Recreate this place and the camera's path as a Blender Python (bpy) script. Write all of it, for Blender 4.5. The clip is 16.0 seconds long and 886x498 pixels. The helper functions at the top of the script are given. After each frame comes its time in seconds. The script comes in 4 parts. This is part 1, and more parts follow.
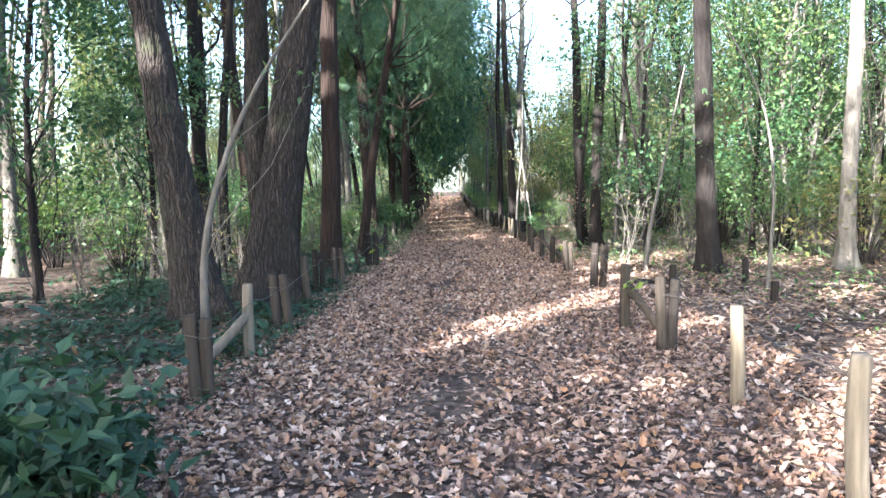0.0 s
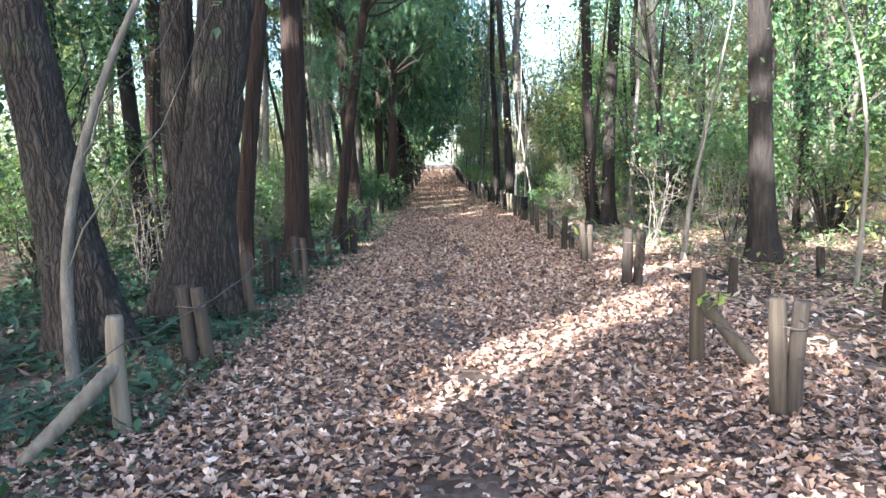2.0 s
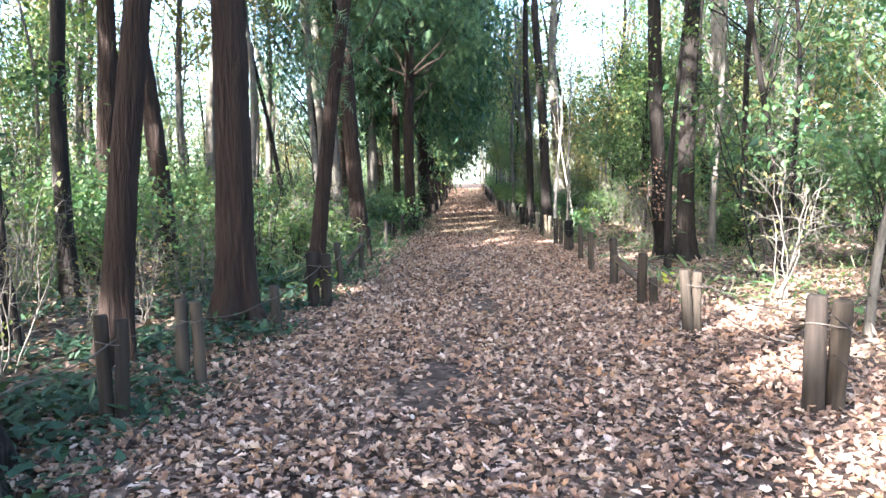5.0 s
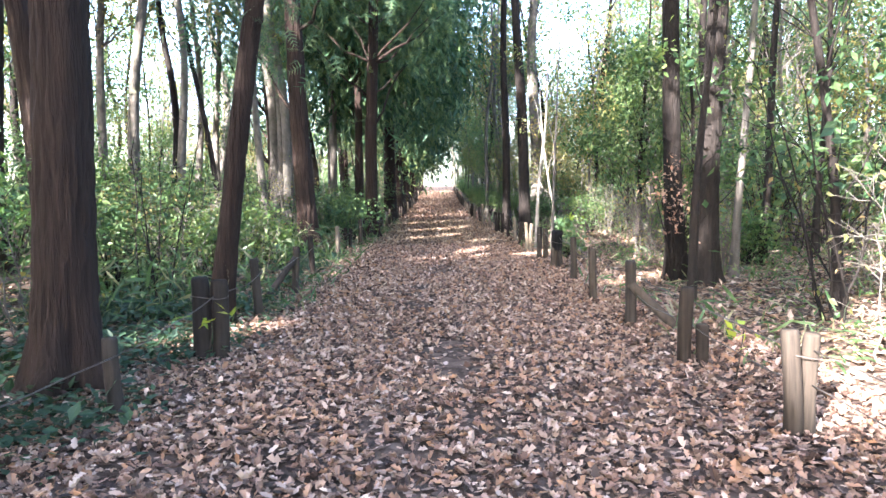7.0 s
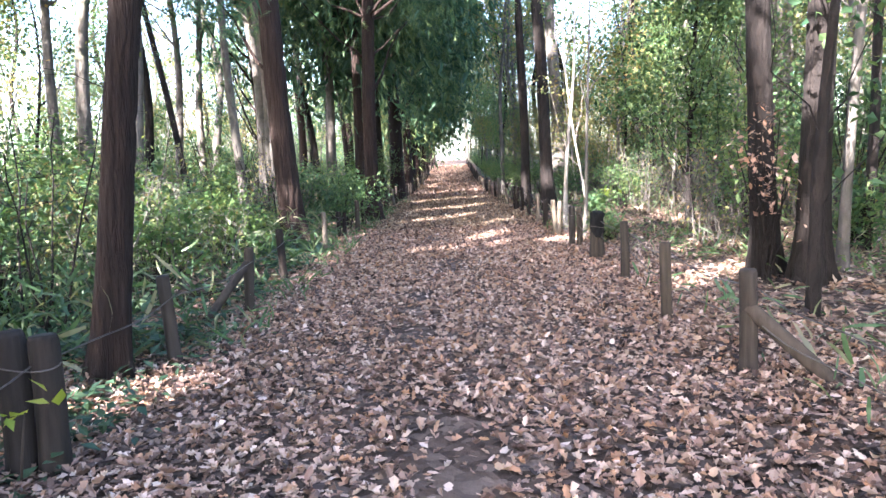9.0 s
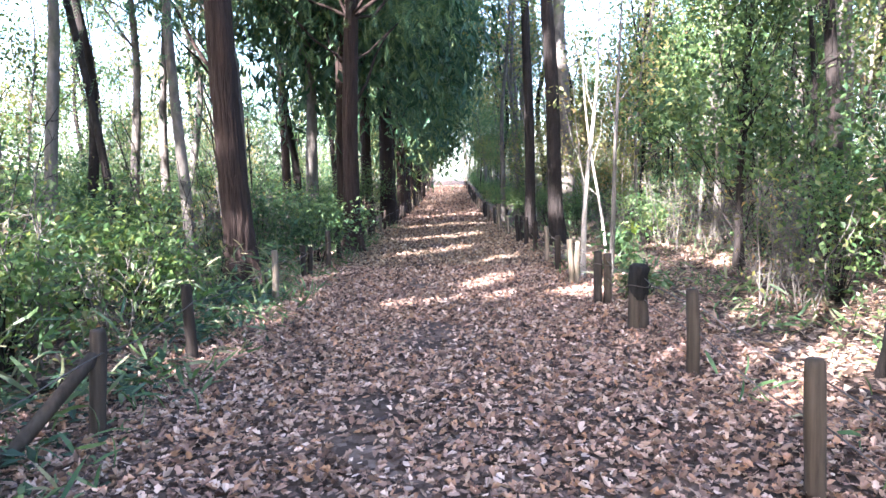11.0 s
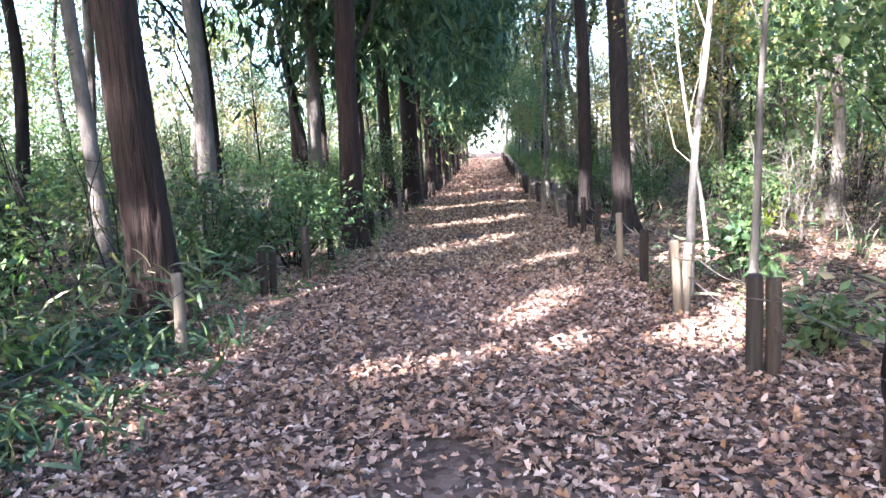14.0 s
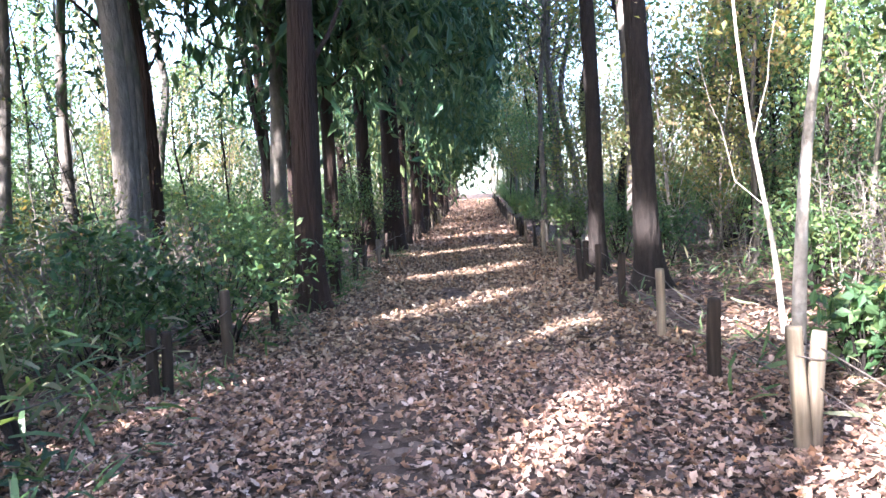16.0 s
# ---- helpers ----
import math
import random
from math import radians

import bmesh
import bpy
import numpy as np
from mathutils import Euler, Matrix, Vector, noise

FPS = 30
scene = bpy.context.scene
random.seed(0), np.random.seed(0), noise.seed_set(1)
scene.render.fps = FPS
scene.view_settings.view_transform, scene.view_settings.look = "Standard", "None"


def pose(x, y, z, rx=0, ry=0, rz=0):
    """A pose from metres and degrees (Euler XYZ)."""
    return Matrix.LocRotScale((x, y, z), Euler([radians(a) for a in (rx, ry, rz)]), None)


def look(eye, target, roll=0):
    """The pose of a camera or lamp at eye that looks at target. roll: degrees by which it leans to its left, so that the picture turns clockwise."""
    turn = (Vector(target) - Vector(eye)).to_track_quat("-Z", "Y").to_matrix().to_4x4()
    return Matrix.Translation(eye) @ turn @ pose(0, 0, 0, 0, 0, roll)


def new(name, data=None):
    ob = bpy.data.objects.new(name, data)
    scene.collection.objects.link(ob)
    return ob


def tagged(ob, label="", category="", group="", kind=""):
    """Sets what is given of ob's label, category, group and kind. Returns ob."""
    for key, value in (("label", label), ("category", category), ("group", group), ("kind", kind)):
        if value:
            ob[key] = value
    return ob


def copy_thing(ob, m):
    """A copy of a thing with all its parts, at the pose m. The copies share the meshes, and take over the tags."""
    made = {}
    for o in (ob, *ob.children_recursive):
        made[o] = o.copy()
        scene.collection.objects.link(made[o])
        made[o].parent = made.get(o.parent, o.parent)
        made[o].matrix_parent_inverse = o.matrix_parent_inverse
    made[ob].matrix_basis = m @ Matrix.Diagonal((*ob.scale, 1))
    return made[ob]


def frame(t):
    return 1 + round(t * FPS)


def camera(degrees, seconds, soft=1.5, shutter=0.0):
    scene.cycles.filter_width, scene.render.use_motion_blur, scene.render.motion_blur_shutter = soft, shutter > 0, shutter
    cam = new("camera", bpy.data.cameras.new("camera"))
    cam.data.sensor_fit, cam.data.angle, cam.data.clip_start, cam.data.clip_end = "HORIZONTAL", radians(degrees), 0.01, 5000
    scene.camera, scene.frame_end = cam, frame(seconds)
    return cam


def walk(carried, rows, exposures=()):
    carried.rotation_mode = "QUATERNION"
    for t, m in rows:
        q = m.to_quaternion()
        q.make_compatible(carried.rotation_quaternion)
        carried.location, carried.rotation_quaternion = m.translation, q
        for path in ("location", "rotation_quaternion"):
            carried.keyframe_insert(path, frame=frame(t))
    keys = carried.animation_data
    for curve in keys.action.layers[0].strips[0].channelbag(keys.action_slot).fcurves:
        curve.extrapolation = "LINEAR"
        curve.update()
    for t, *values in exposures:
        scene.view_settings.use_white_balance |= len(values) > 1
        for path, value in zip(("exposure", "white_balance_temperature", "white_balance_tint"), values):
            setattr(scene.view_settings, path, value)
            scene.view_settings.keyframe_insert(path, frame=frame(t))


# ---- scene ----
cam = camera(64.0, 16.0)
PATH = [
    (0, (0.167, -0.891, 1.455), (0.092, 1.102, 1.308), -1.3),
    (0.5, (0.151, -0.274, 1.421), (0.082, 1.72, 1.283), -0.6),
    (1, (0.131, 0.351, 1.423), (0.128, 2.341, 1.218), -1.3),
    (1.5, (0.135, 0.946, 1.463), (0.062, 2.934, 1.254), -1.1),
    (2, (0.126, 1.573, 1.467), (0.069, 3.56, 1.244), -1.9),
    (2.5, (0.153, 2.185, 1.466), (0.042, 4.177, 1.32), -1.9),
    (3, (0.188, 2.786, 1.461), (0.048, 4.777, 1.334), -1.5),
    (3.5, (0.183, 3.424, 1.482), (0.085, 5.414, 1.315), -2.3),
    (3.7, (0.197, 3.699, 1.483), (0.052, 5.689, 1.344), -2.3),
    (5.8, (0.198, 6.875, 1.333), (0.063, 8.863, 1.155), -1.8),
    (6, (0.185, 7.122, 1.34), (0.045, 9.11, 1.176), -2.2),
    (6.5, (0.192, 7.753, 1.378), (0.003, 9.74, 1.243), -1.0),
    (7, (0.182, 8.422, 1.352), (0.125, 10.415, 1.192), -0.9),
    (7.5, (0.221, 9.095, 1.346), (0.212, 11.085, 1.139), -1.3),
    (8, (0.188, 9.749, 1.326), (0.134, 11.737, 1.112), -1.0),
    (8.5, (0.188, 10.412, 1.354), (0.114, 12.399, 1.141), -3.2),
    (9, (0.203, 11.067, 1.354), (0.1, 13.051, 1.123), -2.6),
    (9.2, (0.206, 11.317, 1.34), (0.079, 13.303, 1.139), -2.7),
    (11.3, (0.237, 14.216, 1.471), (0.143, 16.206, 1.294), -1.2),
    (11.5, (0.244, 14.492, 1.459), (0.143, 16.48, 1.27), -1.3),
    (12, (0.219, 15.15, 1.46), (0.165, 17.139, 1.262), -1.5),
    (12.5, (0.251, 15.805, 1.439), (0.166, 17.793, 1.238), -2.2),
    (13, (0.22, 16.462, 1.411), (0.169, 18.452, 1.227), -1.2),
    (13.5, (0.221, 17.095, 1.413), (0.17, 19.085, 1.216), -2.9),
    (14, (0.195, 17.734, 1.44), (-0.009, 19.709, 1.193), -2.7),
    (14.5, (0.165, 18.365, 1.44), (0.027, 20.346, 1.203), -2.7),
    (15, (0.152, 19.0, 1.441), (-0.071, 20.979, 1.249), -2.8),
    (15.5, (0.115, 19.603, 1.464), (-0.092, 21.587, 1.327), -2.8),
    (16, (0.087, 20.233, 1.399), (-0.087, 22.221, 1.266), -2.9),
]
walk(cam, [(t, look(eye, target, roll)) for t, eye, target, roll in PATH], exposures=((0, 3.6, 5650, 8), (3.5, 3.8, 5700, 8), (7, 4.1, 5900, 15), (12.5, 4.2, 5600, 21), (16, 4.1, 5650, 20)))

# ---- light: low sun behind the walker and to the side, clear sky ----
SUN_AZ, SUN_EL = radians(213), radians(25)          # azimuth from +y towards +x
SUN = Vector((math.sin(SUN_AZ) * math.cos(SUN_EL), math.cos(SUN_AZ) * math.cos(SUN_EL), math.sin(SUN_EL)))
world = bpy.data.worlds.new("sky")
scene.world = world
world.use_nodes = True
wn = world.node_tree.nodes
sky = wn.new("ShaderNodeTexSky")
sky.sky_type, sky.sun_disc = "NISHITA", False
sky.sun_elevation, sky.sun_rotation = SUN_EL, SUN_AZ
sky.air_density, sky.dust_density, sky.ozone_density = 1.0, 2.5, 1.0
world.node_tree.links.new(sky.outputs["Color"], wn["Background"].inputs["Color"])
wn["Background"].inputs["Strength"].default_value = 0.11
lamp = bpy.data.lights.new("sun", "SUN")
lamp.energy, lamp.angle, lamp.color = 5.0, radians(0.5), (1.0, 0.9, 0.78)
sun_ob = new("sun", lamp)
sun_ob.matrix_world = look(SUN * 60, (0, 0, 0))

# ---- materials ----
rng = np.random.default_rng(7)


def shader(name):
    m = bpy.data.materials.new(name)
    m.use_nodes = True
    nt = m.node_tree
    return m, nt, nt.nodes["Principled BSDF"], nt.nodes["Material Output"]


def ramp(nt, fac, stops):
    r = nt.nodes.new("ShaderNodeValToRGB")
    while len(r.color_ramp.elements) < len(stops):
        r.color_ramp.elements.new(0.5)
    for e, (p, c) in zip(r.color_ramp.elements, stops):
        e.position, e.color = p, (*c, 1)
    nt.links.new(fac, r.inputs["Fac"])
    return r.outputs["Color"]


def grain(nt, scale, stretch=(1, 1, 1), detail=6, world_space=False, rough=0.6):
    tc = nt.nodes.new("ShaderNodeNewGeometry" if world_space else "ShaderNodeTexCoord")
    mp = nt.nodes.new("ShaderNodeMapping")
    mp.inputs["Scale"].default_value = stretch
    nt.links.new(tc.outputs["Position" if world_space else "Object"], mp.inputs["Vector"])
    n = nt.nodes.new("ShaderNodeTexNoise")
    n.inputs["Scale"].default_value, n.inputs["Detail"].default_value, n.inputs["Roughness"].default_value = scale, detail, rough
    nt.links.new(mp.outputs["Vector"], n.inputs["Vector"])
    return n.outputs["Fac"]


def mix(nt, fac, a, b, kind="MIX"):
    m = nt.nodes.new("ShaderNodeMix")
    m.data_type, m.blend_type = "RGBA", kind
    for value, key in ((fac, 0), (a, 6), (b, 7)):
        if isinstance(value, (int, float)):
            m.inputs[key].default_value = value
        elif isinstance(value, tuple):
            m.inputs[key].default_value = (*value, 1)
        else:
            nt.links.new(value, m.inputs[key])
    return m.outputs[2]


def bump(nt, bsdf, height, strength, distance):
    b = nt.nodes.new("ShaderNodeBump")
    b.inputs["Strength"].default_value, b.inputs["Distance"].default_value = strength, distance
    nt.links.new(height, b.inputs["Height"])
    nt.links.new(b.outputs["Normal"], bsdf.inputs["Normal"])


def bark_material(name, dark, mid, light, stretch, scale, moss=0.0):
    m, nt, b, _ = shader(name)
    g = grain(nt, scale, stretch)
    big = grain(nt, 1.1)
    col = ramp(nt, g, ((0.3, dark), (0.5, mid), (0.72, light)))
    col = mix(nt, ramp(nt, big, ((0.35, (0, 0, 0)), (0.7, (0.55, 0.55, 0.55)))), col, mid)
    if moss:
        spots = ramp(nt, grain(nt, 2.3), ((0.55, (0, 0, 0)), (0.7, (moss, moss, moss))))
        col = mix(nt, spots, col, (0.07, 0.085, 0.04))
    nt.links.new(col, b.inputs["Base Color"])
    b.inputs["Roughness"].default_value = 0.88
    b.inputs["Specular IOR Level"].default_value = 0.25
    bump(nt, b, g, 1.0, 0.05)
    return m


def leaf_material(name, colours, translucent=0.45, rough=0.5, spec=0.4):
    """Leaves that let light through; each one takes its own shade."""
    m, nt, b, out = shader(name)
    geo = nt.nodes.new("ShaderNodeNewGeometry")
    info = nt.nodes.new("ShaderNodeObjectInfo")
    n = len(colours)
    col = ramp(nt, geo.outputs["Random Per Island"], [((i + 0.5) / n, c) for i, c in enumerate(colours)])
    tint = ramp(nt, info.outputs["Random"], ((0.0, (0.75, 0.85, 0.75)), (0.5, (1, 1, 1)), (1.0, (1.25, 1.1, 0.8))))
    col = mix(nt, 1.0, col, tint, "MULTIPLY")
    nt.links.new(col, b.inputs["Base Color"])
    b.inputs["Roughness"].default_value = rough
    b.inputs["Specular IOR Level"].default_value = spec
    tr = nt.nodes.new("ShaderNodeBsdfTranslucent")
    bright = mix(nt, 1.0, col, (1.5, 1.5, 0.8), "MULTIPLY")
    nt.links.new(bright, tr.inputs["Color"])
    ms = nt.nodes.new("ShaderNodeMixShader")
    ms.inputs[0].default_value = translucent
    nt.links.new(b.outputs[0], ms.inputs[1])
    nt.links.new(tr.outputs[0], ms.inputs[2])
    nt.links.new(ms.outputs[0], out.inputs["Surface"])
    return m


def wood_material(name, dark, light):
    m, nt, b, _ = shader(name)
    g = grain(nt, 22, (1, 1, 0.06))
    info = nt.nodes.new("ShaderNodeObjectInfo")
    col = ramp(nt, g, ((0.3, dark), (0.7, light)))
    stain = grain(nt, 5, (1, 1, 0.4))
    col = mix(nt, ramp(nt, stain, ((0.45, (0, 0, 0)), (0.75, (0.6, 0.6, 0.6)))), col, (0.05, 0.04, 0.033))
    tint = ramp(nt, info.outputs["Random"], ((0, (0.75, 0.75, 0.78)), (1, (1.2, 1.15, 1.05))))
    nt.links.new(mix(nt, 1.0, col, tint, "MULTIPLY"), b.inputs["Base Color"])
    b.inputs["Roughness"].default_value = 0.85
    b.inputs["Specular IOR Level"].default_value = 0.2
    bump(nt, b, g, 0.7, 0.012)
    return m


def ground_material():
    m, nt, b, _ = shader("leaf_mould")
    fine = grain(nt, 26, detail=8, world_space=True)
    patch = grain(nt, 0.9, detail=5, world_space=True)
    soil = ramp(nt, fine, ((0.3, (0.0084, 0.006, 0.0048)), (0.55, (0.0216, 0.015, 0.012)), (0.75, (0.051, 0.0348, 0.027))))
    vor = nt.nodes.new("ShaderNodeTexVoronoi")
    vor.inputs["Scale"].default_value, vor.inputs["Randomness"].default_value = 15, 1
    geo = nt.nodes.new("ShaderNodeNewGeometry")
    nt.links.new(geo.outputs["Position"], vor.inputs["Vector"])
    sep = nt.nodes.new("ShaderNodeSeparateColor")
    nt.links.new(vor.outputs["Color"], sep.inputs[0])
    litter = ramp(nt, sep.outputs[0], ((0.1, (0.06, 0.04, 0.03)), (0.4, (0.17, 0.115, 0.085)), (0.7, (0.21, 0.15, 0.12)), (0.95, (0.3, 0.225, 0.18))))
    col = mix(nt, ramp(nt, patch, ((0.35, (0.15, 0.15, 0.15)), (0.65, (0.5, 0.5, 0.5)))), soil, litter)
    nt.links.new(col, b.inputs["Base Color"])
    b.inputs["Roughness"].default_value = 0.95
    b.inputs["Specular IOR Level"].default_value = 0.15
    bump(nt, b, fine, 0.8, 0.03)
    return m


def plated_bark():
    """Old oak bark: upright plates with dark cracks between them."""
    m, nt, b, _ = shader("fissured_bark")
    tc = nt.nodes.new("ShaderNodeTexCoord")
    warp = nt.nodes.new("ShaderNodeTexNoise")
    warp.inputs["Scale"].default_value, warp.inputs["Detail"].default_value = 5, 3
    nt.links.new(tc.outputs["Object"], warp.inputs["Vector"])
    shift = nt.nodes.new("ShaderNodeVectorMath")
    shift.operation = "MULTIPLY_ADD"
    nt.links.new(warp.outputs["Color"], shift.inputs[0])
    shift.inputs[1].default_value = (0.12, 0.12, 0.4)
    nt.links.new(tc.outputs["Object"], shift.inputs[2])
    mp = nt.nodes.new("ShaderNodeMapping")
    mp.inputs["Scale"].default_value = (25, 25, 2.2)
    nt.links.new(shift.outputs[0], mp.inputs["Vector"])
    vor = nt.nodes.new("ShaderNodeTexVoronoi")
    vor.feature = "DISTANCE_TO_EDGE"
    vor.inputs["Scale"].default_value = 1.0
    nt.links.new(mp.outputs["Vector"], vor.inputs["Vector"])
    plate = ramp(nt, vor.outputs["Distance"], ((0.0, (0, 0, 0)), (0.16, (0.55, 0.55, 0.55)), (0.5, (1, 1, 1))))
    g = grain(nt, 30, (1, 1, 0.3))
    col = ramp(nt, g, ((0.3, (0.0255, 0.02025, 0.01725)), (0.55, (0.045, 0.036, 0.03075)), (0.75, (0.075, 0.0615, 0.05325))))
    col = mix(nt, plate, (0.014, 0.011, 0.0095), col)
    spots = ramp(nt, grain(nt, 2.3), ((0.56, (0, 0, 0)), (0.72, (0.3, 0.3, 0.3))))
    nt.links.new(mix(nt, spots, col, (0.06, 0.075, 0.035)), b.inputs["Base Color"])
    b.inputs["Roughness"].default_value, b.inputs["Specular IOR Level"].default_value = 0.9, 0.2
    bump(nt, b, mix(nt, 0.25, plate, g), 1.0, 0.035)
    return m


M_GROUND = ground_material()
M_OAK = plated_bark()
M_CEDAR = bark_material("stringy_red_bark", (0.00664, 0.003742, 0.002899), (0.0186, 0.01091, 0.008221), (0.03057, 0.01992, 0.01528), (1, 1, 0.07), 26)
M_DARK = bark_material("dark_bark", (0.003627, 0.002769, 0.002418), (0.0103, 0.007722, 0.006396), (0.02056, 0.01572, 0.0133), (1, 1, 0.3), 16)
M_GREY = bark_material("grey_bark", (0.045, 0.0405, 0.036), (0.09, 0.081, 0.0698), (0.1485, 0.135, 0.117), (1, 1, 0.5), 9, 0.5)
M_PALE = bark_material("pale_smooth_bark", (0.1542, 0.1349, 0.1157), (0.2699, 0.2442, 0.2121), (0.3599, 0.3341, 0.2957), (1, 1, 0.8), 10, 0.3)
M_CHAR, _nt, _b, _o = shader("charred_wood")
nt_c = grain(_nt, 24, (1, 1, 0.2))
_nt.links.new(ramp(_nt, nt_c, ((0.3, (0.004, 0.004, 0.0045)), (0.75, (0.018, 0.017, 0.016)))), _b.inputs["Base Color"])
_b.inputs["Roughness"].default_value, _b.inputs["Specular IOR Level"].default_value = 0.9, 0.1
bump(_nt, _b, nt_c, 0.8, 0.02)
M_WOOD = wood_material("weathered_wood", (0.01585, 0.01267, 0.01048), (0.0507, 0.0412, 0.0333))
M_WOOD_PALE = wood_material("pale_wood", (0.06825, 0.05775, 0.04466), (0.1732, 0.147, 0.1155))
M_WOOD_DARK = wood_material("dark_rotting_wood", (0.007875, 0.0063, 0.00525), (0.02887, 0.02205, 0.01785))
M_WIRE, _nt, _b, _o = shader("rusty_wire")
_nt.links.new(ramp(_nt, grain(_nt, 60), ((0.35, (0.03, 0.024, 0.02)), (0.7, (0.09, 0.075, 0.065)))), _b.inputs["Base Color"])
_b.inputs["Roughness"].default_value, _b.inputs["Metallic"].default_value = 0.7, 0.0
M_LITTER = leaf_material("fallen_leaf", ((0.03, 0.018, 0.015), (0.1, 0.06, 0.046), (0.26, 0.165, 0.13), (0.3, 0.16, 0.09), (0.4, 0.28, 0.225), (0.05, 0.03, 0.024), (0.3, 0.19, 0.145), (0.5, 0.385, 0.33), (0.22, 0.13, 0.1), (0.12, 0.072, 0.056)), 0.1, 0.6, 0.3)
M_SHRUB = leaf_material("shrub_leaf", ((0.03, 0.07, 0.03), (0.05, 0.1, 0.042), (0.08, 0.135, 0.05), (0.045, 0.09, 0.045), (0.12, 0.16, 0.07)), 0.5)
M_DARKLEAF = leaf_material("evergreen_leaf", ((0.0207, 0.05175, 0.0253), (0.0345, 0.07475, 0.0345), (0.05175, 0.09775, 0.04025), (0.0805, 0.1265, 0.05175)), 0.3, 0.55, 0.3)
M_AUTUMN = leaf_material("turning_leaf", ((0.07, 0.095, 0.035), (0.12, 0.13, 0.045), (0.19, 0.165, 0.065), (0.08, 0.11, 0.045), (0.17, 0.125, 0.07)), 0.5)
M_CEDARLEAF = leaf_material("cedar_spray", ((0.0216, 0.0612, 0.036), (0.0396, 0.09, 0.0504), (0.0576, 0.117, 0.0576), (0.108, 0.153, 0.072)), 0.15, 0.6, 0.3)
M_GRASS = leaf_material("bamboo_grass_leaf", ((0.042, 0.084, 0.0336), (0.066, 0.114, 0.042), (0.108, 0.138, 0.066), (0.0504, 0.096, 0.0456), (0.204, 0.186, 0.12)), 0.35)
M_IVY = leaf_material("ivy_leaf", ((0.015, 0.0375, 0.0225), (0.02625, 0.05625, 0.03375), (0.04125, 0.075, 0.04125), (0.0225, 0.045, 0.03)), 0.25, 0.55, 0.3)

# ---- plan ----


def step01(a, b, v):
    t = np.clip((v - a) / (b - a), 0, 1)
    return t * t * (3 - 2 * t)


def mid_line(y):
    """The path's centre line drifts gently to -x."""
    return 0.05 - 0.033 * np.maximum(y - 8.0, 0.0) * step01(4, 30, y)


def ground_z(x, y):
    """Height of the ground: level path, slight humps beside it, a long rise far ahead."""
    x, y = np.asarray(x, float), np.asarray(y, float)
    off = np.clip((np.abs(x - mid_line(y)) - 2.0) / 2.5, 0, 1)
    hump = 0.05 * np.sin(0.9 * x + 0.4 * y) + 0.04 * np.sin(0.5 * x - 1.1 * y + 1.0) + 0.03 * np.sin(2.1 * x + 1.7 * y)
    small = 0.008 * np.sin(3.1 * x + 1.3 * y) + 0.006 * np.sin(1.7 * x - 4.3 * y)
    return off * hump + small + 2.3 * step01(45, 125, y)


def gz(x, y):
    return float(ground_z(x, y))


# gaps cut in the crowns to light ground strips placed from the camera's view: x1, y1, x2, y2, half width
CUT_GAPS = [
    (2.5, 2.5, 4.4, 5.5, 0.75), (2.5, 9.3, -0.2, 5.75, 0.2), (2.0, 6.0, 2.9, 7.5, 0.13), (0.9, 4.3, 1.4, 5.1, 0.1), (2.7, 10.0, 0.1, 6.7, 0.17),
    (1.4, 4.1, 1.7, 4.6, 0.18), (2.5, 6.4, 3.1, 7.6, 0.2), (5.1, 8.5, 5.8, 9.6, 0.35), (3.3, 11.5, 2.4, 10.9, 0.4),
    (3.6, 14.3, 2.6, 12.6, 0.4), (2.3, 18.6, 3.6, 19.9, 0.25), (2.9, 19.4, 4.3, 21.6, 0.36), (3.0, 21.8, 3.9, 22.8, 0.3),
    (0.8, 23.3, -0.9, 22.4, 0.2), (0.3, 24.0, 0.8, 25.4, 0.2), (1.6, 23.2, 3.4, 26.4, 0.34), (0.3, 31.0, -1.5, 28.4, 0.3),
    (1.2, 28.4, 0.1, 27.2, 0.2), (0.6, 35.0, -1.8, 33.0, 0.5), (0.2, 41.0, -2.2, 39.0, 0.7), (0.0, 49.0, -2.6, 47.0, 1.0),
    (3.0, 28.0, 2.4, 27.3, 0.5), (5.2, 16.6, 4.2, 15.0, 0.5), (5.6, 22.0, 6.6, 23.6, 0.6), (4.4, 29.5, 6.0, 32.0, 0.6)]
